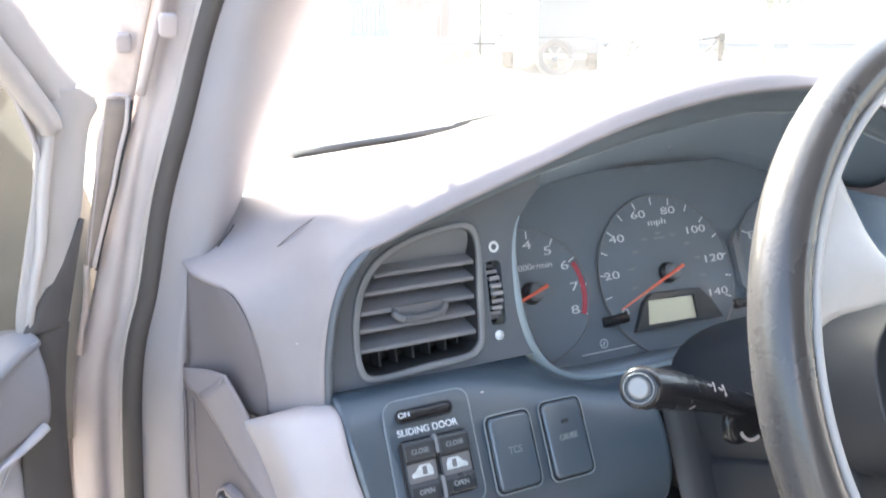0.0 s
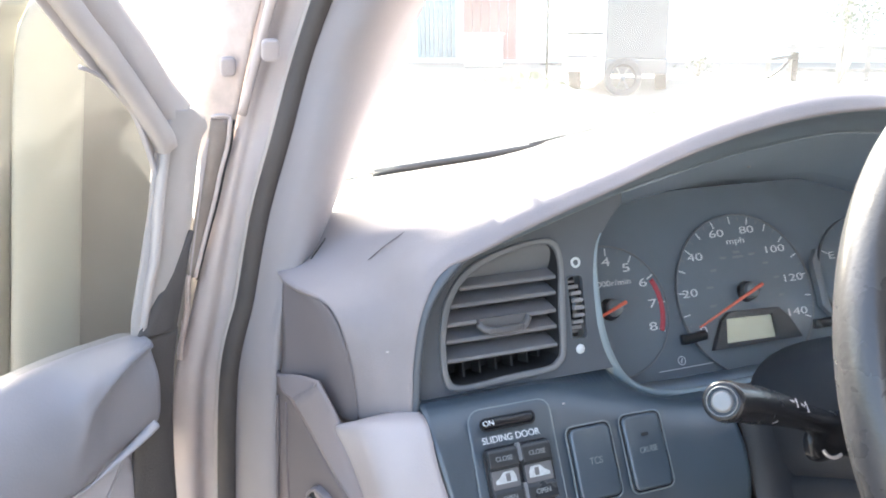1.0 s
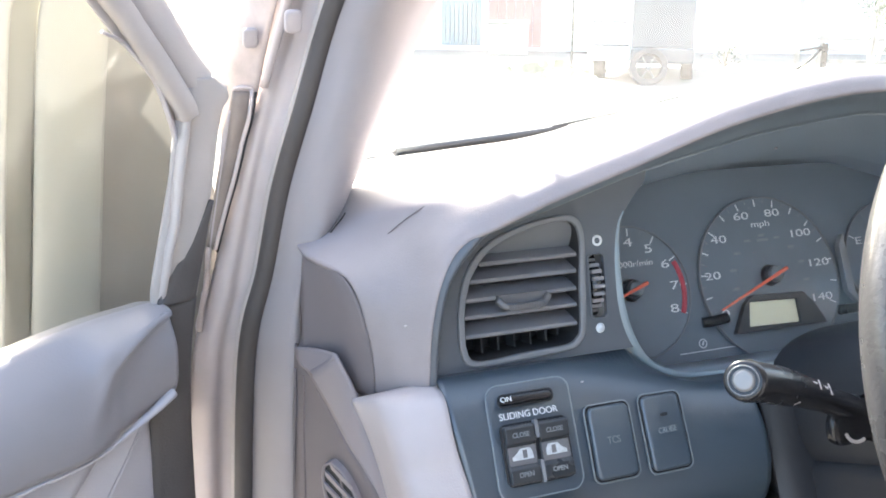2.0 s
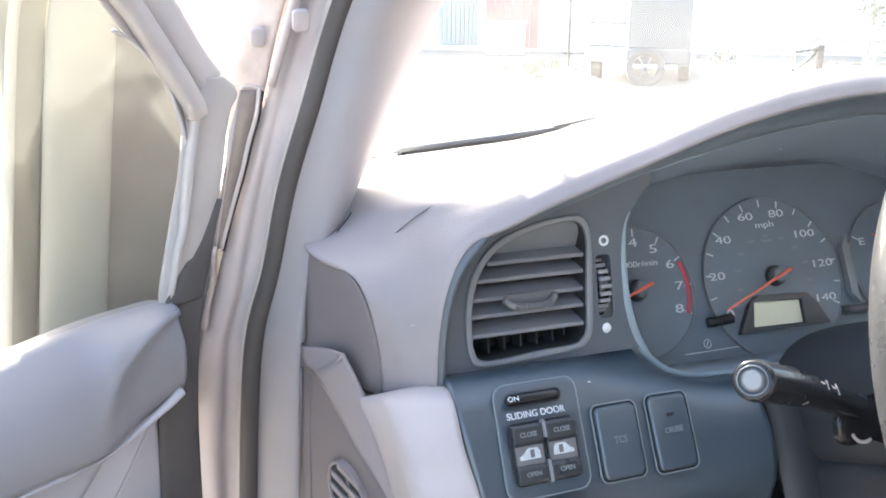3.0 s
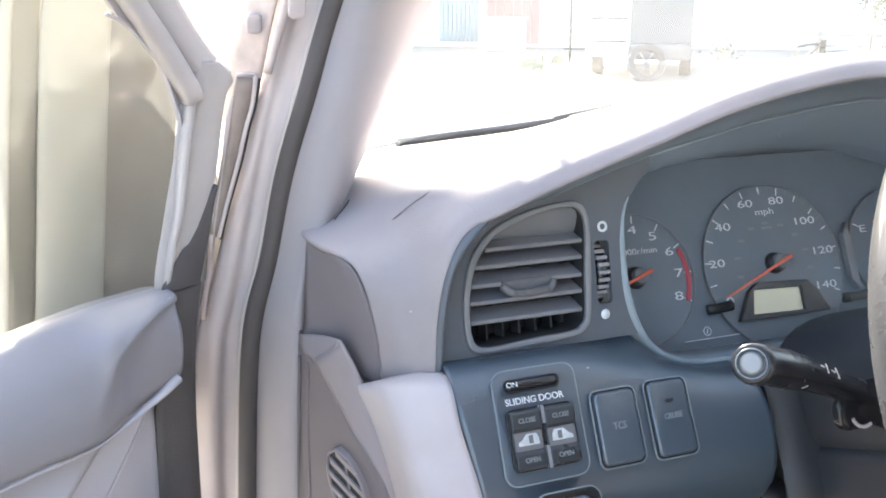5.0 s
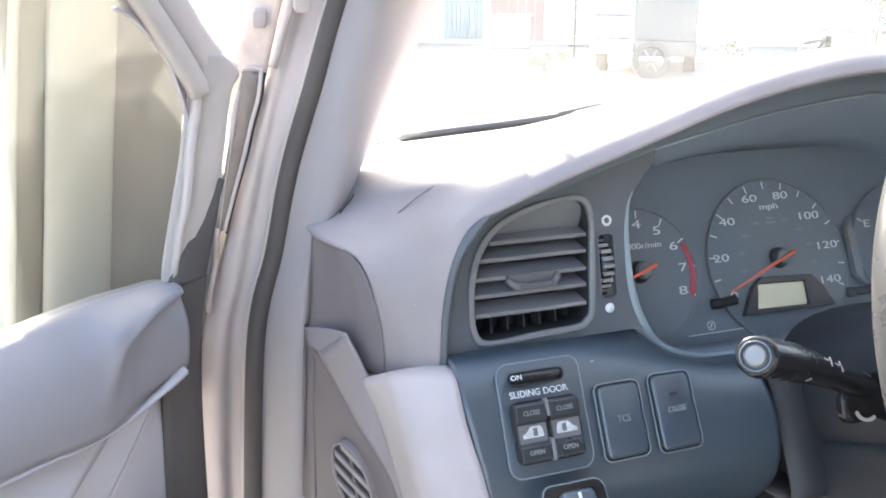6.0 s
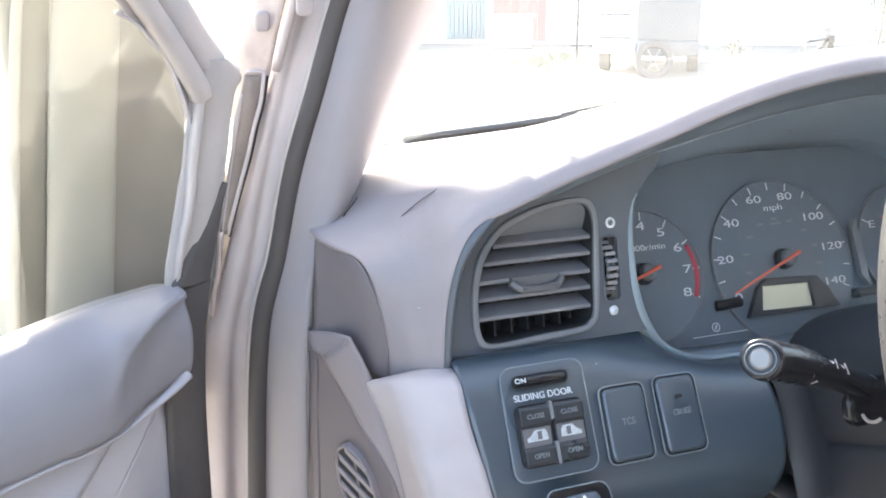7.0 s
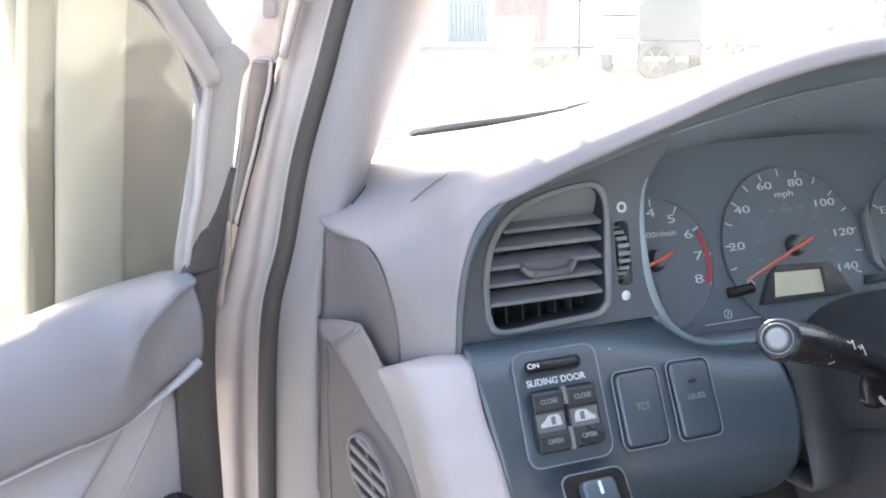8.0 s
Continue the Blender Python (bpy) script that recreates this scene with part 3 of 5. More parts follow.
part("crease", sweep([(0.1257, 0.5098, 1.2424), (0.1333, 0.5030, 1.2517), (0.1428, 0.4966, 1.2616), (0.1535, 0.4940, 1.2688)], oval(0.0006, 0.0005, 6), 16), KICKVINYL, dash, "fine crease in the vinyl", smooth=True)
part("crack", sweep([(0.1056, 0.5562, 1.2400), (0.1156, 0.5724, 1.2430), (0.1204, 0.5805, 1.2444), (0.1237, 0.5880, 1.2450)], oval(0.0006, 0.0008, 6), 12), HOLE, dash, "dark joint beside the pillar")
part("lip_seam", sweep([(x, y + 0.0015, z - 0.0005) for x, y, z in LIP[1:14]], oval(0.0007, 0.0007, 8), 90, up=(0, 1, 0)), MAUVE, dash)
# The cap continues the pad; its side's shade is put into the darker colour.
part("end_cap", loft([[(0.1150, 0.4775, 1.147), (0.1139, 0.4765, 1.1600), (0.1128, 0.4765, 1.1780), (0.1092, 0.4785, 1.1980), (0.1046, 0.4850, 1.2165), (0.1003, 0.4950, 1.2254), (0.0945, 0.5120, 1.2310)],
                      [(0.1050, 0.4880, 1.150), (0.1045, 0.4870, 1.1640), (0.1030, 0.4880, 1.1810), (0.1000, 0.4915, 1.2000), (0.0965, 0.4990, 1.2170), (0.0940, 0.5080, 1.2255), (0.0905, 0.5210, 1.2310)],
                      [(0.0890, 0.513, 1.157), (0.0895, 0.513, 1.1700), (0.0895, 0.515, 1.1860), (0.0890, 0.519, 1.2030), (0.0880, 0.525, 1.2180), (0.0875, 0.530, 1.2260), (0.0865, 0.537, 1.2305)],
                      [(0.0760, 0.538, 1.163), (0.079, 0.538, 1.1750), (0.080, 0.539, 1.1900), (0.081, 0.541, 1.2060), (0.082, 0.542, 1.2180), (0.083, 0.544, 1.2250), (0.0845, 0.547, 1.2290)]], 14, 20), MAUVE, dash, "end cap of pad vinyl, its shade put into the colour", thick=0.002)
KICK_EDGE = [(0.091, 0.487, 1.179), (0.099, 0.478, 1.160), (0.108, 0.472, 1.134), (0.120, 0.468, 1.101), (0.129, 0.468, 1.065), (0.146, 0.468, 0.98)]
KICK_FOLD = [(0.078, 0.515, 1.157), (0.088, 0.493, 1.136), (0.096, 0.478, 1.117), (0.103, 0.468, 1.103), (0.115, 0.462, 1.072), (0.134, 0.460, 0.98)]
# Fold and panel are one vinyl, coloured in a lit and a shaded tone.
part("kick_fold", loft([KICK_FOLD, [tuple((Vector(a) + Vector(b)) / 2 + Vector((0, -0.003, 0.001))) for a, b in zip(KICK_FOLD, KICK_EDGE)], KICK_EDGE], 8, 20), FOLDVINYL, dash, "folded edge in the lit tone of the kick vinyl", thick=0.002)
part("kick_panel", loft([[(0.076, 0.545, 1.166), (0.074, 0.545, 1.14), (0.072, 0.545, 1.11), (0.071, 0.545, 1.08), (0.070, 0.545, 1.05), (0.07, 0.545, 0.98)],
                         [(0.076, 0.528, 1.160), (0.081, 0.514, 1.138), (0.085, 0.504, 1.115), (0.089, 0.500, 1.098), (0.094, 0.498, 1.062), (0.10, 0.50, 0.98)], KICK_FOLD], 10, 20), KICKVINYL, dash, "side panel in the shaded tone of the kick vinyl", thick=0.002)
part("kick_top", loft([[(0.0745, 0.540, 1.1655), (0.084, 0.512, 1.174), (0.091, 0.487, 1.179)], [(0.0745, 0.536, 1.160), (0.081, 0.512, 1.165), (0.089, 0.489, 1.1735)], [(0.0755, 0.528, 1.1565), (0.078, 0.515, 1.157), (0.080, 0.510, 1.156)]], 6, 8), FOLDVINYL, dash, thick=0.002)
part("side_panel", loft([[(0.100, 0.476, 1.151), (0.1065, 0.470, 1.1545), (0.1125, 0.4600, 1.1600), (0.127, 0.4545, 1.1640), (0.1445, 0.4530, 1.1655)],
                         [(0.099, 0.476, 1.148), (0.1045, 0.463, 1.1525), (0.1095, 0.4480, 1.1585), (0.124, 0.4350, 1.1620), (0.1438, 0.4290, 1.1635)],
                         [(0.106, 0.476, 1.125), (0.1090, 0.450, 1.1330), (0.1130, 0.4310, 1.1400), (0.127, 0.4200, 1.1415), (0.1448, 0.4155, 1.1426)],
                         [(0.112, 0.476, 1.100), (0.1125, 0.445, 1.1150), (0.1145, 0.4245, 1.1265), (0.129, 0.4135, 1.1270), (0.1476, 0.4080, 1.1273)],
                         [(0.117, 0.476, 1.078), (0.1160, 0.440, 1.0950), (0.1165, 0.4165, 1.1120), (0.131, 0.4060, 1.1120), (0.1505, 0.4002, 1.1121)],
                         [(0.125, 0.476, 1.040), (0.1240, 0.435, 1.050), (0.1250, 0.400, 1.060), (0.139, 0.385, 1.060), (0.158, 0.378, 1.060)],
                         [(0.140, 0.476, 0.95), (0.1400, 0.430, 0.95), (0.1420, 0.375, 0.95), (0.154, 0.355, 0.95), (0.172, 0.345, 0.95)]], 30, 20), PALE, dash, "pale grey plastic side panel", thick=0.002)



def seam(x):
    """Height of the lower panel's upper edge, which dips below the instruments."""
    if x < 0.284:
        return 1.1665
    if x < 0.338:
        t = (x - 0.284) / 0.054
        return 1.1665 - 0.0295 * math.sin(t * math.pi / 2)
    return 1.137


ROLL, TURN_OVER = 0.055, math.radians(42)


def roll_start(x):
    """Where, up the slope of the lower panel, its upper edge begins to roll back."""
    f = max(0.0, min(1.0, (x - 0.215) / 0.15))
    return -0.008 - 0.033 * f * f * (3 - 2 * f)


def on_panel(x, v, h):
    """A point x across, v up the slope and h proud of the lower panel, bent with its rolled upper edge."""
    v0 = roll_start(x)
    if v > v0:
        a = (v - v0) / ROLL
        v, h = v0 + (ROLL + h) * math.sin(a), (ROLL + h) * math.cos(a) - ROLL
        x -= 0.54 * min(0.0, h)
    return x, v, h


def lower_panel():
    bm, cols = bmesh.new(), []
    for i in range(61):
        f = i / 60
        x = 0.145 + (0.364 - 0.145) * f
        v0 = roll_start(x)
        col = [bm.verts.new((x, 0.458, seam(x)))]
        for k in range(9):
            a = TURN_OVER * (1 - k / 8)
            v, h = v0 + ROLL * math.sin(a), ROLL * math.cos(a) - ROLL
            z = 1.15 + 0.8944 * v + 0.4472 * h
            left = 0.1440 + 0.15 * max(0.0, 1.1555 - z)
            col.append(bm.verts.new((left + (0.364 - left) * f, 0.42 + 0.4472 * v - 0.8944 * h, z)))
        base = 1.15 + 0.8944 * v0
        for k in range(1, 15):
            z = base + (0.93 - base) * k / 14
            left = 0.1440 + 0.15 * (1.1555 - z)
            y = 0.42 + (z - 1.15) * 0.5 + 11.0 * max(0.0, 1.110 - z) ** 2
            col.append(bm.verts.new((left + (0.364 - left) * f, y, z)))
        cols.append(col)
    for a, b in zip(cols, cols[1:]):
        for k in range(len(a) - 1):
            bm.faces.new((a[k], a[k + 1], b[k + 1], b[k]))
    return bm


part("column_surround", loft([[(0.3655, 0.460, 1.1375), (0.50, 0.460, 1.1375), (0.66, 0.460, 1.140)], [(0.372, 0.430, 1.133), (0.50, 0.430, 1.133), (0.66, 0.430, 1.137)],
                              [(0.3760, 0.420, 1.118), (0.50, 0.418, 1.118), (0.66, 0.418, 1.12)], [(0.3765, 0.405, 1.085), (0.50, 0.403, 1.085), (0.66, 0.405, 1.085)],
                              [(0.3765, 0.392, 1.056), (0.50, 0.390, 1.056), (0.66, 0.392, 1.056)], [(0.3765, 0.400, 1.048), (0.50, 0.400, 1.048), (0.66, 0.40, 1.048)],
                              [(0.3765, 0.440, 1.044), (0.50, 0.440, 1.044), (0.66, 0.44, 1.044)]], 30, 10), COLUMN, dash, "charcoal panel under the steering column", thick=0.002)
# Near-black sheet stands in for the shade of the open knee space.
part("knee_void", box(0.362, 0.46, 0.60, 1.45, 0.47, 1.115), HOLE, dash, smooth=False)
part("passenger_panel", loft([[(0.66, 0.45, 1.25), (1.0, 0.45, 1.25), (1.45, 0.45, 1.25)], [(0.66, 0.42, 1.12), (1.0, 0.42, 1.12), (1.45, 0.42, 1.12)], [(0.66, 0.38, 0.95), (1.0, 0.38, 0.95), (1.45, 0.38, 0.95)]], 8, 8), CHARCOAL, dash, thick=0.003)
part("lower_panel", lower_panel(), CHARCOAL, dash, "charcoal textured lower panel", thick=0.002)

FASCIA = slope_frame(0, 0.46, 1.184, 0.25)
VC = math.sqrt(1 + 0.25 ** 2)


def fv(z):
    return (z - 1.184) * VC


VENT = [(0.1640, fv(1.182)), (0.1648, fv(1.205)), (0.1715, fv(1.2275)), (0.1866, fv(1.2445)), (0.2113, fv(1.2545)), (0.2380, fv(1.2588)), (0.2525, fv(1.2572)),
        (0.2578, fv(1.246)), (0.2572, fv(1.22)), (0.2545, fv(1.185)), (0.2500, fv(1.176)), (0.240, fv(1.172)), (0.2050, fv(1.1700)), (0.1780, fv(1.1695)), (0.1675, fv(1.1725))]


def grown(loop, d):
    cx, cy = sum(p[0] for p in loop) / len(loop), sum(p[1] for p in loop) / len(loop)
    out = []
    for x, y in loop:
        r = math.hypot(x - cx, y - cy)
        out.append((cx + (x - cx) * (r + d) / r, cy + (y - cy) * (r + d) / r))
    return out


def smooth_loop(loop, n=60):
    pts = spline([(x, y, 0) for x, y in loop + loop[:1]], n)[:-1]
    return [(p.x, p.y) for p in pts]


VENT = smooth_loop(VENT)
MOUTH = [(0.308, 1.276), (0.297, 1.266), (0.2865, 1.252), (0.2822, 1.23), (0.2830, 1.198), (0.2895, 1.174)]
lip_line = spline(LIP[1:9], 40)
HOOD = [(0.166, 0.452, 1.2460), (0.189, 0.4685, 1.2544), (0.2305, 0.4685, 1.2671), (0.2715, 0.4685, 1.2800), (0.312, 0.4685, 1.2913), (0.345, 0.4685, 1.2982), (0.3795, 0.4685, 1.3055), (0.415, 0.4680, 1.3110),
        (0.452, 0.4675, 1.3155), (0.4867, 0.4675, 1.3172), (0.55, 0.4685, 1.311), (0.62, 0.4685, 1.288), (0.70, 0.4685, 1.258)]     # the crease under the lip
hood_line = spline(HOOD, 120)
edge = [(p.x + 0.001, fv(p.z) - 0.001) for p in lip_line if p.x < 0.160] + [(p.x, fv(p.z) - 0.001) for p in hood_line if p.x < 0.314]
fascia_outline = [(0.1455, fv(1.1675))] + edge[1:] + [(x, fv(z)) for x, z in MOUTH] + [(0.294, fv(1.1675))]
THUMB = rounded(0.2608, fv(1.1905), 0.2718, fv(1.2315), 0.003)
part("fascia", plate(fascia_outline, [grown(VENT, -0.0035), THUMB], -0.003, 0.0), FASCIAGREY, dash, "charcoal vent and switch fascia", smooth=False, at=FASCIA)
rim = bmesh.new()
rows = [[rim.verts.new((p.x, p.y, p.z)), rim.verts.new((p.x + 0.001, 0.461 + (p.z - 1.184) * 0.25, p.z - 0.002))] for p in hood_line if p.x < 0.314]
for a, b in zip(rows, rows[1:]):
    rim.faces.new((a[0], a[1], b[1], b[0]))
part("fascia_rim", rim, FASCIAGREY, dash, thick=0.001)

# hood over the instruments, from the lip back to the dial glass
lip_fine = spline(LIP, 400)


def lip_at(x):
    return min(lip_fine, key=lambda p: abs(p.x - x))


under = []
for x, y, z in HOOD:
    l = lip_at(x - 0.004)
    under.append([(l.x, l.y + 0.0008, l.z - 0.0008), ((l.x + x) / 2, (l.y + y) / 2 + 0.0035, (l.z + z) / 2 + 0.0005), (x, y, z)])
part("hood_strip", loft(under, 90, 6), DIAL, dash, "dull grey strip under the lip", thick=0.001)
liner_rows = [[(0.300, 0.4685, 1.2880), (0.3005, 0.482, 1.2850), (0.3025, 0.500, 1.2790), (0.306, 0.530, 1.2650), (0.316, 0.570, 1.250)]]
for x, y, z in HOOD[5:]:
    liner_rows.append([(x, y, z), (x, y + 0.014, z - 0.0035), (x + 0.001, y + 0.034, z - 0.012), (x + 0.002, y + 0.07, z - 0.032), (x + 0.002, y + 0.13, max(z - 0.062, 1.225))])
part("hood_liner", loft(liner_rows, 60, 24), LINER, dash, "dark hood liner above the instruments", thick=0.002)
part("hood_crease", sweep([(x, y - 0.0003, z) for x, y, z in HOOD], oval(0.0006, 0.0006, 8), 100, up=(0, 1, 0), scale=lambda f: min(1.0, 0.2 + f * 4)), EDGE, dash, "fine pale crease")
BEZEL_PATH = [(0.2900, 0.4780, 1.258), (0.2858, 0.4760, 1.250), (0.2830, 0.4725, 1.236), (0.2822, 0.468, 1.218), (0.2836, 0.462, 1.194), (0.2900, 0.4575, 1.172), (0.3040, 0.4555, 1.153),
              (0.3270, 0.4545, 1.1415), (0.3600, 0.454, 1.1375), (0.42, 0.454, 1.1365), (0.50, 0.454, 1.1365), (0.60, 0.454, 1.138), (0.645, 0.456, 1.15), (0.664, 0.46, 1.18), (0.668, 0.47, 1.23)]
part("cluster_bezel", sweep(BEZEL_PATH, [(-0.0036, -0.002), (-0.0028, 0.0016), (0.0010, 0.0020), (0.0050, -0.0040), (0.0036, -0.0060)], 90, up=(0, -1, 0), scale=lambda f: min(1.0, 0.06 + f * 2.6)), BEZEL, dash, "grey-blue bezel round the instruments")
walls = bmesh.new()
rows = []
for p in spline(BEZEL_PATH, 80):
    rows.append([walls.verts.new(p), walls.verts.new((p.x + (0.475 - p.x) * 0.02, 0.515 + (p.z - 1.14) * 0.5, p.z - 0.016 * max(0.0, min(1.0, (1.175 - p.z) / 0.03))))])
for a, b in zip(rows, rows[1:]):
    walls.faces.new((a[0], a[1], b[1], b[0]))
part("cluster_wall", walls, LINER, dash, thick=0.001)

for spot, r in (((0.4669, 0.5400, 1.2818), 0.0014), ((0.2371, 0.4304, 1.1612), 0.0009), ((0.1287, 0.4597, 1.2028), 0.0008)):
    part("dust_speck", ball(r, spot, (1.3, 0.6, 0.7)), PALE, dash, "pale speck of dust")

# ---- the air vent ----
vent = thing("air_vent", "dark grey dashboard air vent with horizontal slats", "air vent", at=FASCIA)
part("frame", plate(VENT, [grown(VENT, -0.0050)], -0.001, 0.0025), VENTFRAME, vent, "grey rounded frame", bevel=0.0016)
inner = grown(VENT, -0.0048)
tunnel = bmesh.new()
n = len(inner)
front = [tunnel.verts.new((x, y, 0.002)) for x, y in inner]
back = [tunnel.verts.new((x, y, -0.045)) for x, y in inner]
for i in range(n):
    tunnel.faces.new((front[i], front[(i + 1) % n], back[(i + 1) % n], back[i]))
tunnel.faces.new(back)
part("tunnel", tunnel, HOLE, vent, smooth=False)


def span(y, loop):
    xs = []
    for (x0, y0), (x1, y1) in zip(loop, loop[1:] + loop[:1]):
        if (y0 - y) * (y1 - y) < 0:
            xs.append(x0 + (x1 - x0) * (y - y0) / (y1 - y0))
    return min(xs), max(xs)


# slats lie level across the vent, tipped down at the front
SLATS = [1.2325, 1.2220, 1.2105, 1.2000, 1.1880]
for z in SLATS:
    y = fv(z)
    a, b = span(y + 0.004, inner)
    a, b = max(a, span(y, inner)[0]), min(b, span(y, inner)[1])
    bm = bmesh.new()
    prof = [(-0.0012, -0.0010), (0.0000, 0.0002), (0.0014, -0.0004), (0.0082, -0.0165), (0.0068, -0.0175), (-0.0002, -0.0030)]
    ends = [[bm.verts.new((x, y + p, q - 0.003)) for p, q in prof] for x in (a, b)]
    for j in range(6):
        bm.faces.new((ends[0][j], ends[0][(j + 1) % 6], ends[1][(j + 1) % 6], ends[1][j]))
    bm.faces.new(ends[0])
    bm.faces.new(ends[1][::-1])
    part("slat", bm, SLAT, vent, smooth=False)
for x in (0.1765, 0.1885, 0.2005, 0.2125, 0.2245, 0.2365, 0.2455):
    y0 = min(p[1] for p in inner) + 0.0005
    part("vane", plate([(x, y0), (x + 0.0012, y0), (x + 0.0012, fv(1.247)), (x, fv(1.247))], (), -0.038, -0.024), VANE, vent, smooth=False)
blank = [p for p in inner if p[1] > fv(1.2340)]
bm = bmesh.new()
bm.faces.new([bm.verts.new((x, y, -0.018 + (y - fv(1.2340)) * 0.75)) for x, y in blank])
part("upper_blank", bm, VENTFRAME, vent, smooth=False, thick=0.001)
part("slider_knob", sweep([(0.1925, fv(1.2100), 0.002), (0.197, fv(1.2055), 0.005), (0.210, fv(1.2045), 0.006), (0.223, fv(1.2055), 0.005), (0.2285, fv(1.2100), 0.002)],
                                 oval(0.0026, 0.0020, 8), 20, up=(0, 0, 1)), KNOB, vent, "ribbed slider knob")
part("knob_web", plate([(0.1925, fv(1.2065)), (0.2285, fv(1.2065)), (0.2275, fv(1.2125)), (0.1935, fv(1.2125))], (), -0.004, 0.001), KNOB, vent, smooth=False)
for i in range(14):
    x = 0.1975 + i * 0.0019
    part("knob_rib", plate([(x, fv(1.2030)), (x + 0.0009, fv(1.2030)), (x + 0.0009, fv(1.2065)), (x, fv(1.2065))], (), 0.0050, 0.0080), KNOB, vent, smooth=False)

thumb = thing("vent_thumbwheel", "black ribbed thumbwheel beside the air vent", "thumbwheel", at=FASCIA)
part("slot", plate(rounded(0.2598, fv(1.1895), 0.2728, fv(1.2325), 0.0035), [THUMB], -0.001, 0.0009), FASCIAGREY, thumb, bevel=0.0005)
part("well", plate(THUMB, (), -0.012, -0.011), HOLE, thumb, smooth=False)
wheel_r = 0.021
for i in range(9):
    a = -60 + i * 15
    yy, zz = fv(1.211) + wheel_r * math.sin(radians(a)) * 0.93, wheel_r * math.cos(radians(a)) - 0.0175
    part("rib", box(0.2624, yy - 0.0013, zz - 0.003, 0.2702, yy + 0.0013, zz), SLAT, thumb, smooth=False, bevel=0.0004)
part("wheel", sweep([(0.263, fv(1.211), -0.0185), (0.2696, fv(1.211), -0.0185)], oval(wheel_r - 0.0012, wheel_r - 0.0012, 40), 0, up=(0, 1, 0)), BLACK, thumb)
marks = thing("vent_marks", "white open and closed symbols printed beside the thumbwheel", "printed mark", at=FASCIA)
part("open_ring", ring(0.0020, 0.0037, 0.0, 0.0003, centre=(0.2683, fv(1.2405)), n=28), INK, marks)
part("closed_dot", disc(0.0033, 0.0, 0.0003, 24, at=(0.2660, fv(1.1835))), INK, marks)

# ---- the instruments ----
CLUSTER = slope_frame(0.467, 0.5299, 1.1758, 0.5)
cluster = thing("instrument_cluster", "dark instrument cluster with white numerals and red needles", "instrument cluster", at=CLUSTER)
part("face", plate(rounded(-0.20, -0.060, 0.21, 0.095, 0.03), (), -0.004, -0.002), CLUSTERFACE, cluster, smooth=False)


def dial(name, x, y, r, label, angle, majors, minors, numerals, size, inward, needle_at, needle_len):
    """One gauge: plate, rim, ticks, numerals, needle."""
    d = part(name, disc(r, -0.002, 0.0, 56), DIAL, cluster, label, smooth=False, at=pose(x, y, 0))
    part("rim", ring(r, r + 0.0008, -0.002, 0.0014, n=64), VENTFRAME, d)
    for values, length, wide in ((majors, 0.0062, 0.0010), (minors, 0.0036, 0.0007)):
        bm = box(-length, -wide / 2, 0.0, 0.0, wide / 2, 0.0003)
        me = bpy.data.meshes.new("tick_mark")
        bm.to_mesh(me)
        bm.free()
        me.materials.append(INK if wide > 0.0008 else DIM)
        for v in values:
            part("tick_mark", me, None, d, at=pose(0, 0, 0, 0, 0, angle(v)) @ pose(r - 0.0012, 0, 0.0001))
    for v, text in numerals:
        a = radians(angle(v))
        rr = r - inward - (0.004 if len(text) > 2 else 0.0)
        lettering("numeral", text, size, INK, d, rr * math.cos(a), rr * math.sin(a), 0.0002, 1.8, 0, 0.00001)
    a = angle(needle_at)
    hub = pose(0.0, 0.002, 0.0)
    part("hub_cap", disc(0.0068, 0.006, 0.011, 28, 0.0055), EDGE, d, at=hub)
    part("hub_base", disc(0.0090, 0.0, 0.006, 28, 0.0075), COLUMN, d, at=hub)
    nb = bmesh.new()
    pts = [(-0.009, -0.0016), (needle_len, -0.0007), (needle_len, 0.0007), (-0.009, 0.0016)]
    lo, hi = [nb.verts.new((p, q, 0.0115)) for p, q in pts], [nb.verts.new((p, q * 0.6, 0.0132)) for p, q in pts]
    for i in range(4):
        nb.faces.new((lo[i], lo[(i + 1) % 4], hi[(i + 1) % 4], hi[i]))
    nb.faces.new(hi)
    nb.faces.new(lo[::-1])
    part("needle", nb, NEEDLE, d, "orange-red needle", smooth=False, at=hub @ pose(0, 0, 0, 0, 0, a))
    return d


def mph(v):
    return 206 - 1.645 * v


speedo = dial("speedometer", 0.0, 0.0, 0.068, "speedometer in miles per hour, needle at zero", mph, range(0, 141, 10), range(5, 140, 10),
              [(v, str(v)) for v in range(0, 141, 20)], 0.0088, 0.0122, 3, 0.066)
lettering("unit", "mph", 0.0074, INK, speedo, 0.001, 0.0455, 0.0002, 1.5)
for k in range(9):
    a = radians(mph(10 + 15 * k))
    part("small_print_bar", box(-0.0032, -0.0011, 0, 0.0032, 0.0011, 0.0002), DIM, speedo, "row of unreadable small print", smooth=False, at=pose(0.036 * math.cos(a), 0.036 * math.sin(a), 0.0001))
part("small_print_bar", box(-0.0055, -0.0011, 0, 0.0055, 0.0011, 0.0002), DIM, speedo, smooth=False, at=pose(0.0, 0.032, 0.0001))


def rpm(v):
    return -25 + 27 * (8 - v)


tach = dial("tachometer", -0.132, 0.002, 0.052, "tachometer with a red zone, needle at zero", rpm, range(0, 9), [v + 0.5 for v in range(8)],
            [(v, str(v)) for v in range(0, 9)], 0.0095, 0.0125, -0.3, 0.044)
part("red_zone", ring(0.0452, 0.0495, 0.0001, 0.0005, rpm(8) - 1, rpm(6) - 3, 24), RED, tach, "red zone of the scale")
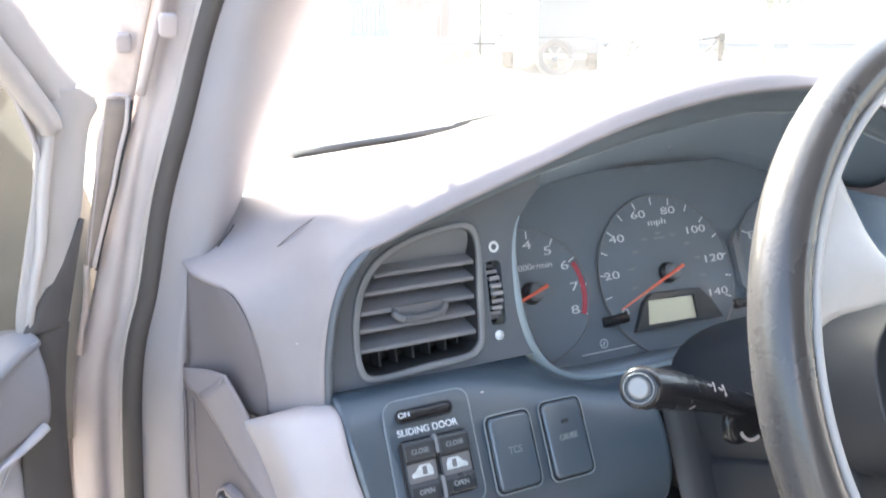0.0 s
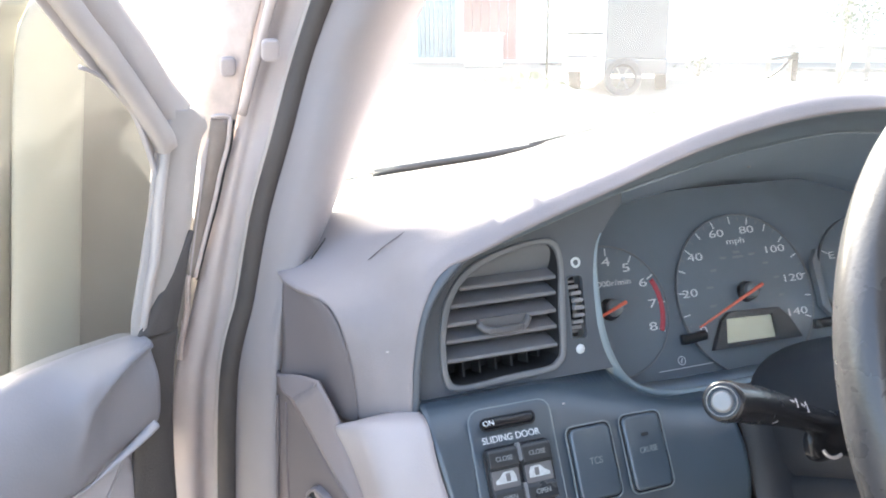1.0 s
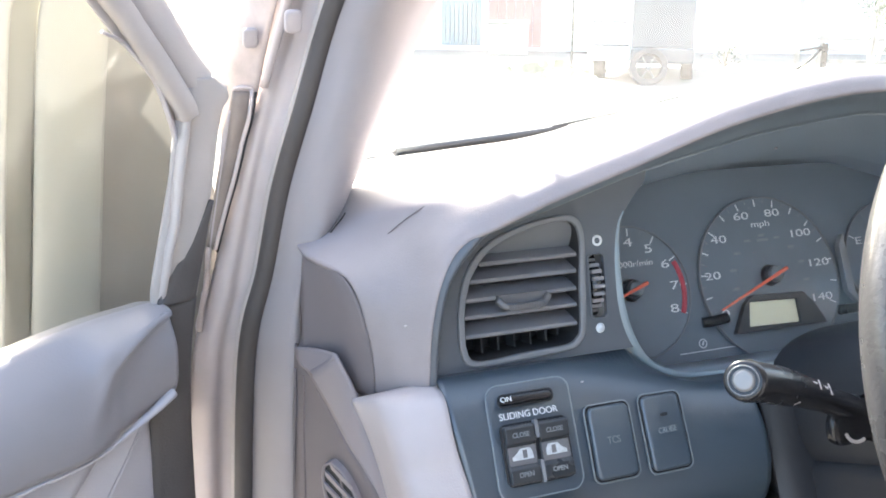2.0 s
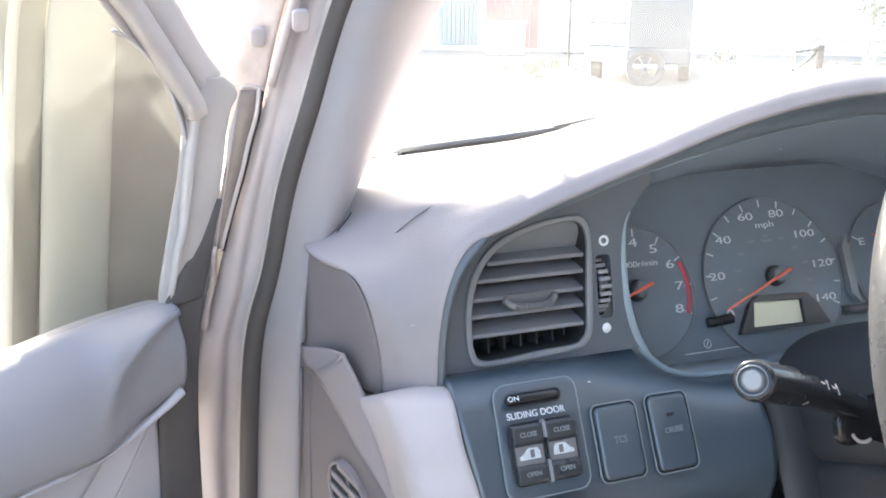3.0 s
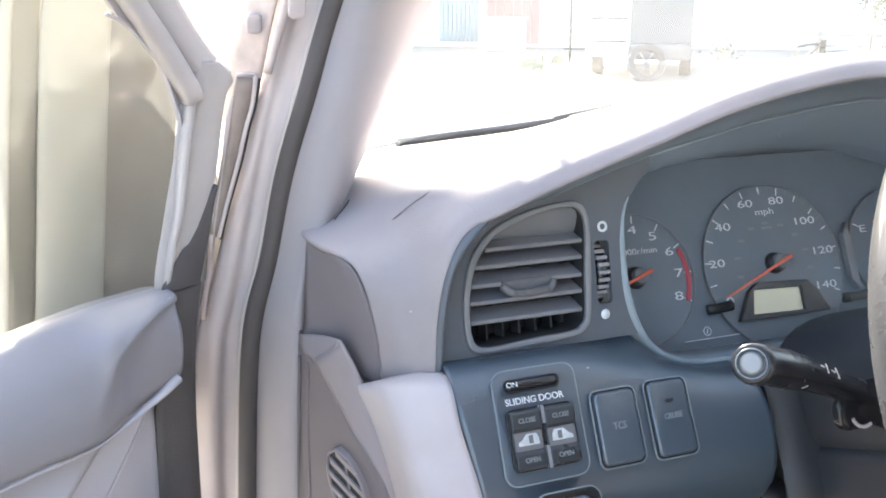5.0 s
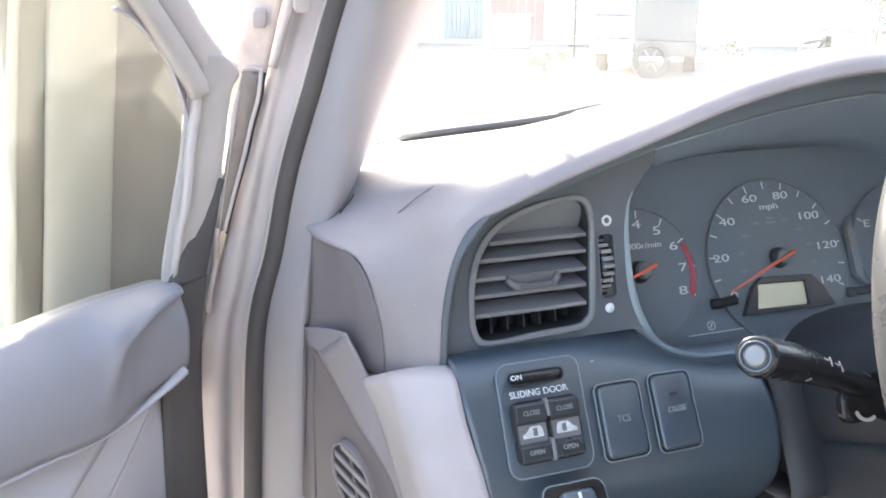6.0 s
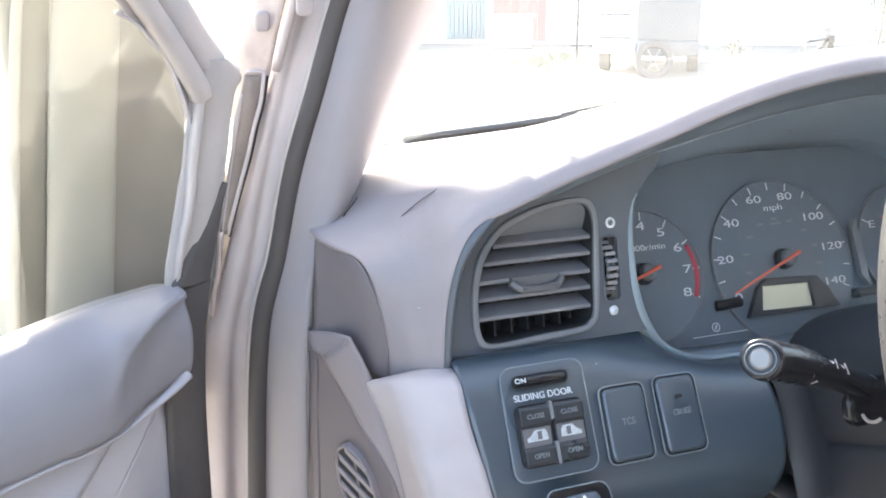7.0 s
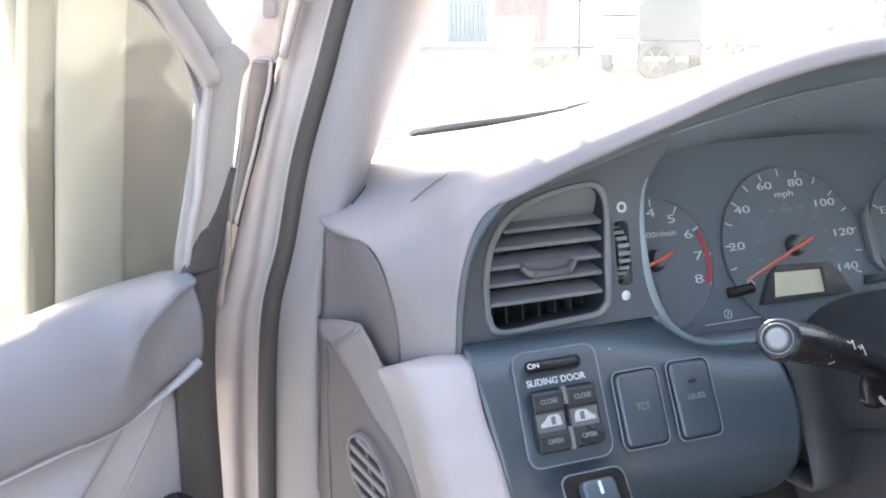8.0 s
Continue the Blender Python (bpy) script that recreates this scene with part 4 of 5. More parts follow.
lettering("unit", "x1000r/min", 0.0066, INK, tach, 0.004, 0.022, 0.0002, 1.3)
dial("fuel_gauge", 0.134, 0.002, 0.052, "fuel and temperature gauge", lambda v: 150 - 120 * v, (0, 0.5, 1), (0.25, 0.75), [(0, "E"), (1, "F")], 0.009, 0.012, 0.03, 0.040)
display = part("odometer", plate([(-0.048, -0.0415), (0.043, -0.0425), (0.034, -0.0250), (0.025, -0.0150), (-0.0255, -0.0125), (-0.034, -0.0185)],
                                 [[(-0.0340, -0.0375), (0.0165, -0.0390), (0.0170, -0.0200), (-0.0295, -0.0180)]], 0.0, 0.0060), COLUMN, cluster, "charcoal display housing", smooth=False, bevel=0.0012)
part("screen", plate([(-0.0345, -0.0385), (0.0172, -0.0400), (0.0176, -0.0192), (-0.0300, -0.0172)], (), 0.001, 0.0030), LCD, display, "blank grey-green display", smooth=False)
for x, y, length in ((-0.0755, -0.0288, 0.020), (0.0600, -0.0345, 0.044)):
    part("trip_knob", sweep([(x, y, 0.003), (x + length * 0.4, y, 0.006), (x + length, y + 0.001, 0.008)], oval(0.0042, 0.0042, 14), 10), BLACK, cluster, "black reset knob")
icon = part("warning_icon", ring(0.0030, 0.0037, 0.0, 0.0003, n=28), INK, cluster, "small round warning symbol", at=pose(-0.076, -0.0448, -0.0015))
part("icon_bar", box(-0.0005, -0.0019, 0, 0.0005, 0.0019, 0.0003), INK, icon, smooth=False, at=pose(0, 0, 0, 0, 0, -25))
part("lower_line", box(-0.099, -0.0510, -0.001, -0.048, -0.0503, 0.0012), INK, cluster, smooth=False)
lens = part("lens", loft([[(-0.20, -0.062, 0.020), (0.0, -0.062, 0.022), (0.21, -0.062, 0.020)], [(-0.20, 0.0, 0.026), (0.0, 0.0, 0.028), (0.21, 0.0, 0.026)], [(-0.20, 0.095, 0.016), (0.0, 0.095, 0.018), (0.21, 0.095, 0.016)]], 8, 12), CLUSTERLENS, cluster, "clear dusty cover")
lens.visible_shadow = False
part("side_fin", plate([(0.072, 0.020), (0.079, 0.030), (0.079, -0.030), (0.071, -0.020)], (), 0.0, 0.006), VENTFRAME, cluster, smooth=False, bevel=0.001)

# ---- switches on the lower panel ----
LOWER = slope_frame(0, 0.42, 1.15, 0.5) @ pose(0, 0, 0.0028)


def frame_line(name, parent, x0, y0, x1, y1, r, w=0.0009, h=0.0008):
    return part(name, plate(rounded(x0, y0, x1, y1, r), [rounded(x0 + w, y0 + w, x1 - w, y1 - w, max(r - w, 0.0005))], 0, h), EDGE, parent, bevel=0.0003)


def rocker_body(x0, x1):
    """A rocker: a raised upper pad, a sunk picture band and a lower pad."""
    prof = [(-0.0390, 0.0010), (-0.0390, 0.0046), (-0.0378, 0.0057), (-0.0300, 0.0057), (-0.0283, 0.0036), (-0.0165, 0.0036), (-0.0150, 0.0056), (-0.0120, 0.0061), (-0.0060, 0.0061), (-0.0044, 0.0048), (-0.0044, 0.0010)]
    bm = bmesh.new()
    ends = [[bm.verts.new((x, p, q)) for p, q in prof] for x in (x0, x1)]
    k = len(prof)
    for j in range(k):
        bm.faces.new((ends[0][j], ends[0][(j + 1) % k], ends[1][(j + 1) % k], ends[1][j]))
    bm.faces.new(ends[0])
    bm.faces.new(ends[1][::-1])
    return bm


sliding = thing("sliding_door_switch", "charcoal switch panel for the powered sliding doors", "switch panel", at=LOWER)
part("base", dome(rounded(0.1668, -0.0478, 0.2228, 0.0213, 0.0080), 0.0012, 0.0010), CHARCOAL, sliding)
frame_line("edge", sliding, 0.1662, -0.0484, 0.2234, 0.0219, 0.0086, 0.0010, 0.0014)
main = part("main_switch", dome(rounded(0.1752, 0.0078, 0.2110, 0.0136, 0.0028), 0.0046, 0.0016), BLACK, sliding, "narrow black rocker")
part("slot", plate(rounded(0.1742, 0.0066, 0.2122, 0.0148, 0.0036), [rounded(0.1750, 0.0076, 0.2112, 0.0138, 0.003)], 0.001, 0.0019), HOLE, sliding)
lettering("letters", "ON", 0.0042, INK, main, 0.1800, 0.0104, 0.00465, 1.15)
lettering("letters", "SLIDING DOOR", 0.0056, INK, sliding, 0.1935, 0.0012, 0.0014, 1.0, 0, 0.00003)
part("rocker_well", plate(rounded(0.1727, -0.0402, 0.2175, -0.0030, 0.0042), (), 0.0002, 0.0016), HOLE, sliding, smooth=False)
for x0, x1, flip in ((0.1741, 0.1938, 1), (0.1964, 0.2161, -1)):
    rocker = part("rocker", rocker_body(x0, x1), ROCKER, sliding, "black rocker switch", bevel=0.0012)
    mid = (x0 + x1) / 2
    lettering("letters", "CLOSE", 0.0040, DIM, rocker, mid, -0.0102, 0.00625, 0.95, 0, 0.00008)
    lettering("letters", "OPEN", 0.0040, DIM, rocker, mid, -0.0335, 0.00585, 0.95, 0, 0.00008)
    part("picture_field", plate(rounded(mid - 0.0090, -0.0278, mid + 0.0090, -0.0168, 0.001), (), 0.0036, 0.0040), KNOB, rocker, smooth=False)
    van = [(-0.0068, -0.0030), (-0.0070, -0.0010), (-0.0042, 0.0006), (-0.0012, 0.0036), (0.0052, 0.0036), (0.0066, 0.0008), (0.0068, -0.0030)]
    hole = [(0.0000, -0.0022), (0.0000, 0.0026), (0.0030, 0.0026), (0.0030, -0.0022)]
    part("van_symbol", plate([(mid + flip * x, -0.0218 + y) for x, y in van], [[(mid + flip * x, -0.0218 + y) for x, y in hole]], 0.0040, 0.00425), SYMBOL, rocker, "white van symbol", smooth=False)
for y0, y1 in ((-0.0135, -0.0030), (-0.0400, -0.0265)):
    part("divider", plate(rounded(0.1940, y0, 0.1962, y1, 0.0010), (), 0.001, 0.0058), VENTFRAME, sliding, "grey post between the rockers", smooth=False, bevel=0.0005)

for name, x0, y0, x1, y1, text in (("tcs_switch", 0.2298, -0.0488, 0.2634, 0.0002, "TCS"), ("cruise_switch", 0.2692, -0.0500, 0.3022, 0.0013, "CRUISE")):
    button = thing(name, "charcoal push switch lettered %s" % text, "switch", "push switches", at=LOWER)
    frame_line("edge", button, x0, y0, x1, y1, 0.0055, 0.0010, 0.0012)
    part("gap", plate(rounded(x0 + 0.0006, y0 + 0.0006, x1 - 0.0006, y1 - 0.0006, 0.005), (), 0.0, 0.0004), HOLE, button, smooth=False)
    cap = part("cap", dome(rounded(x0 + 0.0023, y0 + 0.0023, x1 - 0.0023, y1 - 0.0023, 0.0042), 0.0034, 0.0020), CHARCOAL, button)
    lettering("letters", text, 0.0062 if text == "TCS" else 0.0050, DIM, cap, (x0 + x1) / 2, y0 * 0.45 + y1 * 0.55 - 0.0015, 0.0036, 0.85, 0, 0.00008)
    if text != "TCS":
        part("lamp_window", plate(rounded((x0 + x1) / 2 - 0.0028, -0.0150, (x0 + x1) / 2 + 0.0024, -0.0130, 0.0008), (), 0.003, 0.0037), HOLE, cap, smooth=False)


def bend(ob, above=Matrix()):
    """Lets a switch follow the rolled upper edge of the panel."""
    for child in ob.children:
        m = above @ child.matrix_parent_inverse @ child.matrix_basis
        back = m.inverted()
        if child.type == "MESH":
            for v in child.data.vertices:
                v.co = back @ Vector(on_panel(*(m @ v.co)))
        bend(child, m)


for switch in [ob for ob in bpy.data.objects if ob.name in ("sliding_door_switch", "tcs_switch", "cruise_switch")]:
    bend(switch)
dimmer = thing("dimmer_switch", "small black dial switch in a recess", "switch", at=LOWER @ pose(0, -0.0010, -0.0062, -17))
part("recess", dome(rounded(0.1800, -0.0860, 0.2200, -0.0555, 0.006), 0.0010, 0.0008), BLACK, dimmer)
frame_line("edge", dimmer, 0.1793, -0.0867, 0.2207, -0.0548, 0.0065)
part("paddle", dome(rounded(0.1890, -0.0800, 0.2110, -0.0605, 0.004), 0.0070, 0.0022), CHARCOAL, dimmer)
part("paddle_mark", box(0.199, -0.070, 0.0068, 0.201, -0.0625, 0.0074), INK, dimmer, smooth=False)

# ---- speaker grille in the side panel ----
GN = Vector((-0.86, -0.48, -0.15)).normalized()
GX = Vector((0.48, -0.86, 0)).normalized()
GY = GN.cross(GX)
GRILLE = Matrix(((GX.x, GY.x, GN.x, 0.0935), (GX.y, GY.y, GN.y, 0.4915), (GX.z, GY.z, GN.z, 1.0705), (0, 0, 0, 1)))
grille = thing("side_grille", "oval slatted grille in the mauve side panel", "grille", at=GRILLE)
hole = smooth_loop([(-0.004, 0.0285), (0.0065, 0.0235), (0.0140, 0.010), (0.0170, -0.008), (0.0150, -0.022), (0.0060, -0.0285), (-0.0060, -0.0265), (-0.0140, -0.014), (-0.0165, 0.004), (-0.0130, 0.021)], 44)
part("rim", plate(grown(hole, 0.0022), [hole], -0.004, 0.0022), FOLDVINYL, grille, bevel=0.001)
part("backing", plate(grown(hole, 0.0008), (), -0.0005, 0.0005), HOLE, grille, smooth=False)
for i in range(5):
    c = 0.0235 - 0.0130 * i
    xs = [x for x in (k * 0.0004 - 0.018 for k in range(91)) if abs(c - 0.58 * x) < 0.0275 and (x / 0.0165) ** 2 + ((c - 0.58 * x) / 0.0285) ** 2 < 1.0]
    if len(xs) > 6:
        part("slat", plate([(xs[0], c - 0.58 * xs[0] - 0.0024), (xs[-1], c - 0.58 * xs[-1] - 0.0024), (xs[-1], c - 0.58 * xs[-1] + 0.0024), (xs[0], c - 0.58 * xs[0] + 0.0024)], (), 0.0, 0.0020), FOLDVINYL, grille, smooth=False, bevel=0.0006)
part("bridge", plate([(0.001, -0.027), (0.0032, -0.027), (0.0032, 0.0255), (0.001, 0.0255)], (), 0.0, 0.0012), KICKVINYL, grille, smooth=False)

# ---- steering wheel, column and stalk ----
TILTW = 25
HUB = pose(0.486, 0.25, 1.21) @ pose(0, 0, 0, 90 - TILTW, 0, 0)      # x right, y up the wheel, z to the driver
steering = thing("steering_column", "dark leather steering wheel on a charcoal column with a black stalk", "steering column", at=HUB)
rimb = bmesh.new()
rings = []
for i in range(120):
    a = 2 * math.pi * i / 120
    rings.append([rimb.verts.new(((0.1848 + p) * math.cos(a), (0.1848 + p) * math.sin(a), q)) for p, q in oval(0.0135, 0.0155, 18)])
for i in range(120):
    for j in range(18):
        rimb.faces.new((rings[i][j], rings[(i + 1) % 120][j], rings[(i + 1) % 120][(j + 1) % 18], rings[i][(j + 1) % 18]))
wheel = part("steering_wheel", rimb, LEATHER, steering, "dark worn leather rim")
# The inner seam is coloured pale in place of the rim's gloss highlight.
stitch = bmesh.new()
rings = []
for i in range(120):
    a = 2 * math.pi * i / 120
    rings.append([stitch.verts.new(((0.1706 + p) * math.cos(a), (0.1706 + p) * math.sin(a), 0.0080 + q)) for p, q in oval(0.0024, 0.0028, 8)])
for i in range(120):
    for j in range(8):
        stitch.faces.new((rings[i][j], rings[(i + 1) % 120][j], rings[(i + 1) % 120][(j + 1) % 8], rings[i][(j + 1) % 8]))
part("stitching", stitch, SPOKE, wheel, "raised inner seam, pale to imitate a gloss highlight")
for sgn in (-1, 1):
    part("spoke", loft([[(sgn * 0.121, 0.1150, -0.002), (sgn * 0.153, 0.076, -0.001), (sgn * 0.163, 0.038, -0.002)],
                        [(sgn * 0.1165, 0.0935, -0.002), (sgn * 0.134, 0.072, 0.004), (sgn * 0.1460, 0.0445, -0.004)],
                        [(sgn * 0.1110, 0.0766, -0.002), (sgn * 0.117, 0.063, 0.005), (sgn * 0.1220, 0.0468, -0.004)],
                        [(sgn * 0.0990, 0.0622, -0.002), (sgn * 0.099, 0.056, 0.004), (sgn * 0.0990, 0.0470, -0.004)],
                        [(sgn * 0.060, 0.050, -0.002), (sgn * 0.060, 0.044, 0.004), (sgn * 0.060, 0.036, -0.004)]], 20, 12), SPOKE, wheel, "grey moulded spoke", thick=0.010)
part("spoke", loft([[(-0.035, -0.178, -0.004), (0, -0.182, -0.004), (0.035, -0.178, -0.004)], [(-0.03, -0.12, 0.004), (0, -0.12, 0.008), (0.03, -0.12, 0.004)],
                    [(-0.035, -0.06, 0.006), (0, -0.06, 0.012), (0.035, -0.06, 0.006)]], 10, 8), LEATHER, wheel, thick=0.010)
part("airbag_pad", dome(rounded(-0.085, -0.080, 0.085, 0.070, 0.045, 8), 0.030, 0.030, 6), CHARCOAL, wheel, "charcoal centre pad", at=pose(0, 0, -0.010))

column = steering
part("upper_cover", sweep([(0, -0.012, -0.215), (0, -0.012, -0.15), (0, -0.012, -0.06), (0, -0.012, -0.035)],
                          [(x, y) for x, y in oval(0.085, 0.055, 32, 0.7)], 12, up=(0, 1, 0)), COLUMN, column, bevel=0.002)
part("cover_joint", sweep([(-0.0850, -0.014, -0.21), (-0.0850, -0.014, -0.05)], oval(0.0012, 0.0012, 6), 2), HOLE, column)
part("collar", disc(0.05, -0.04, -0.002, 32, 0.04), BLACK, column)
part("lower_cover", box(-0.080, -0.15, -0.26, 0.080, -0.045, -0.075), COLUMN, column, bevel=0.012)
for y in (-0.020,):
    part("stalk_boot", sweep([(-0.086, y + 0.006, -0.105), (-0.096, y + 0.006, -0.105)], oval(0.024, 0.016, 18), 0, up=(0, 1, 0)), BLACK, column, "dark boot round the stalk")

BACK = HUB.inverted()
AX = [(0.412, 0.358, 1.143), (0.365, 0.346, 1.163), (0.325, 0.335, 1.1825), (0.292, 0.326, 1.1965), (0.272, 0.3215, 1.2035)]


def stalk_width(f):
    return 0.74 + 0.26 * min(1, max(0, (f - 0.35) / 0.35))


stalk = part("turn_signal_stalk", sweep(AX, oval(0.0108, 0.0108, 20), 30, scale=stalk_width), BLACK, steering, "black lighting stalk with scuffed print", at=BACK)
aim = (Vector(AX[-1]) - Vector(AX[-2])).normalized()
out = (Vector((-0.02, -0.01, 1.39)) - Vector(AX[-1])).normalized()
face = (aim * 0.25 + out * 0.75).normalized()
END = Matrix.Translation(Vector(AX[-1]) + aim * 0.002) @ face.to_track_quat("Z", "Y").to_matrix().to_4x4()
part("end_knob", disc(0.0118, -0.012, 0.003, 32, 0.0105), BLACK, stalk, at=END, bevel=0.002)
part("end_ring", ring(0.0075, 0.0080, 0.0025, 0.0042, n=36), ENDCAP, stalk, at=END)
part("end_cap", disc(0.0066, 0.002, 0.0048, 28, 0.0050), ENDCAP, stalk, "grey metallic round end cap", at=END, bevel=0.001)
for k, (f, w, turn) in enumerate(((0.40, 0.0040, 40), (0.44, 0.0026, -50), (0.48, 0.0034, 35), (0.53, 0.0022, -40), (0.62, 0.0018, 20))):
    p = spline(AX, 50)[int(f * 50)]
    up = ((Vector((-0.02, -0.01, 1.39)) - p).normalized() + Vector((0, 0, 0.55 if k < 4 else -0.5))).normalized()
    up = (up - aim * up.dot(aim)).normalized()
    M = Matrix.Translation(p + up * (0.0107 * stalk_width(f))) @ up.to_track_quat("Z", "Y").to_matrix().to_4x4()
    part("printed_bar", box(-w, -0.0005, -0.0002, w, 0.0005, 0.0003), PALE, stalk, "worn white print", smooth=False, at=M @ pose(0, 0, 0, 0, 0, turn))

lock = thing("ignition_bezel", "small dark oval bezel with a pale rim below the stalk", "bezel", at=slope_frame(0.376, 0.348, 1.147, 0.3))
part("body", dome(rounded(-0.018, -0.011, 0.018, 0.011, 0.009), 0.006, 0.004), BLACK, lock)
part("rim", ring(0.0085, 0.0105, 0.005, 0.0068, 200, 300, 18), PALE, lock)

# ---- front seats behind the camera: unseen, added to block low light ----
def seat(x):
    s = thing("front_seat", "plain dark grey cloth seat, unseen, added to block low light", "seat", "front seats", at=pose(x, -0.32, 0.44))
    part("cushion", box(-0.25, -0.26, 0.22, 0.25, 0.26, 0.42), SEATCLOTH, s, bevel=0.05)
    part("pedestal", box(-0.20, -0.20, 0.0, 0.20, 0.20, 0.225), CARPET, s, bevel=0.01)
    part("backrest", loft([[(-0.23, -0.20, 0.36), (0, -0.23, 0.36), (0.23, -0.20, 0.36)], [(-0.24, -0.27, 0.65), (0, -0.31, 0.65), (0.24, -0.27, 0.65)], [(-0.20, -0.36, 0.98), (0, -0.39, 1.0), (0.20, -0.36, 0.98)]], 14, 12), SEATCLOTH, s, thick=0.09)
    part("headrest", box(-0.12, -0.46, 1.02, 0.12, -0.37, 1.19), SEATCLOTH, s, bevel=0.035)


seat(0.486)
seat(1.12)

# ---- the open door ----
DD = Vector((-0.83, -0.558, 0)).normalized()
DOOR = Matrix(((-DD.x, 0, -DD.y, -0.004), (-DD.y, 0, DD.x, 0.475), (0, 1, 0, 0), (0, 0, 0, 1)))     # x to the hinge, y up, z into the cabin
door = thing("door_1", "open front car door with a grey-lilac padded panel", "car door", kind="structure", at=DOOR)
pad_rows = []
for x, top, line, out, low, under in ((-0.0045, 1.2274, 1.2232, 0.0015, 1.1745, 0.0020), (-0.0215, 1.2277, 1.2213, 0.0078, 1.1705, 0.0035), (-0.040, 1.2280, 1.2158, 0.0140, 1.1645, 0.0060), (-0.053, 1.2275, 1.2085, 0.0165, 1.1605, 0.0105),
                                      (-0.072, 1.2262, 1.1850, 0.0165, 1.1590, 0.0130), (-0.12, 1.2215, 1.1830, 0.0160, 1.1600, 0.0125), (-0.30, 1.208, 1.185, 0.015, 1.155, 0.012), (-0.60, 1.215, 1.18, 0.015, 1.15, 0.012), (-0.93, 1.21, 1.18, 0.015, 1.15, 0.012)):
    if x > -0.06:
        pad_rows.append([(x, top - 0.004, -0.030), (x, top, -0.012), (x, top - 0.15 * (top - line), -0.002), (x, (top + line) / 2, out * (0.62 if x > -0.045 else 0.74)), (x, line + 0.0025, out - 0.0006), (x, line, out),
                         (x, line - 0.0030, out - (0.0024 if x > -0.045 else 0.0008)), (x, line * 0.62 + low * 0.38, under + 0.002), (x, line * 0.2 + low * 0.8, under), (x, low, -0.003)])
    else:
        h = top - low
        pad_rows.append([(x, top - 0.004, -0.030), (x, top, -0.012), (x, top - 0.08 * h, -0.003), (x, top - 0.26 * h, 0.0075), (x, top - 0.42 * h, 0.0125), (x, top - 0.55 * h, 0.0150),
                         (x, top - 0.66 * h, 0.0160), (x, top - 0.78 * h, 0.0158), (x, top - 0.90 * h, 0.0135), (x, low, -0.003)])
part("padded_rail", loft(pad_rows, 60, 36), DOORPAD, door, "grey-lilac padded rail", thick=0.002)
part("trim_line", sweep([(-0.0080, 1.1763, 0.0005), (-0.020, 1.1718, 0.003), (-0.0454, 1.1650, 0.0065), (-0.0642, 1.1622, 0.0105), (-0.0898, 1.1630, 0.0135), (-0.1107, 1.1640, 0.0145), (-0.30, 1.160, 0.0145), (-0.90, 1.15, 0.0145)],
                        oval(0.0030, 0.0036, 10), 60, scale=lambda f: max(0.3, 1.2 - 2.6 * f)), DOORLOW, door, "pale raised trim line")
low_rows = []
for z, n in ((1.186, -0.012), (1.165, -0.008), (1.150, -0.004), (1.120, -0.002), (1.05, 0.0), (0.90, 0.004), (0.50, 0.0)):
    front = -0.0128 - 0.03 * max(0.0, 1.14 - z) if z > 1.05 else -0.0175
    fold = max(-0.150, min(front - 0.008, -0.022 - (1.1664 - z) * 0.86))
    pocket = min(fold - 0.014, max(-0.185, -0.0563 - (1.1534 - z) * 1.38))
    bulge = 0.045 * min(1.0, max(0.0, (1.158 - z) / 0.09)) if z > 0.8 else 0.02
    low_rows.append([(front, z, n - 0.010), (front * 0.5 + fold * 0.5, z, n - 0.0050), (fold + 0.0012, z, n - 0.0004), (fold - 0.0012, z, n), (pocket + 0.002, z, n + 0.001), (pocket - 0.006, z, n + bulge * 0.3),
                     (pocket - 0.025, z, n + bulge), (-0.30, z, n + bulge), (-0.93, z, n + bulge)])
part("lower_panel", loft(low_rows, 36, 40), DOORLOW, door, "pale lilac lower panel with a folded front", thick=0.002)
part("mirror_knob", disc(0.0150, 0.004, 0.020, 32, 0.0125), BLACK, door, "dark round knob", at=pose(-0.042, 1.0945, 0.006, -12), bevel=0.003)
# One seal: a paler upper colour imitates glare on it, dark rubber below.
SEAL_EDGE = [(0.004, -0.030, 0.90), (0.0081, -0.020, 1.1066), (0.0106, -0.016, 1.1633), (0.0149, -0.012, 1.1987), (0.0212, -0.009, 1.2260), (0.0248, -0.007, 1.2388), (0.031, 0.000, 1.2619), (0.036, 0.006, 1.2816), (0.0403, 0.011, 1.2979),
             (0.0456, 0.016, 1.3207), (0.0500, 0.0195, 1.3340), (0.0555, 0.024, 1.3410), (0.0500, 0.028, 1.3470), (0.0440, 0.031, 1.3520)]
for name, rows, material, label in (("front_seal", SEAL_EDGE[:5], RUBBER, "dark rubber seal"), ("front_channel", SEAL_EDGE[4:], SEALGLARE, "upper door seal, painted paler to imitate glare")):
    part(name, loft([[(a, z, -0.016), (a * 0.94 + b * 0.06, z, -0.0085), (a * 0.55 + b * 0.45, z, -0.0065), (b, z, -0.010)] for a, b, z in rows], 30, 10), material, door, label, thick=0.004)
# A narrowing dark piece imitates the gradual fade into the glare.
taper = []
for a, b, z in SEAL_EDGE[4:8]:
    f = (z - 1.2260) / 0.0556
    b += (a - b) * 0.95 * f
    taper.append([(a + 0.0004, z, -0.0145), (a * 0.9 + b * 0.1, z, -0.0062), (a * 0.5 + b * 0.5, z, -0.0044), (b, z, -0.0062)])
part("seal_lip", loft(taper, 24, 6), RUBBER, door, "dark taper that imitates the seal fading into glare", thick=0.002)
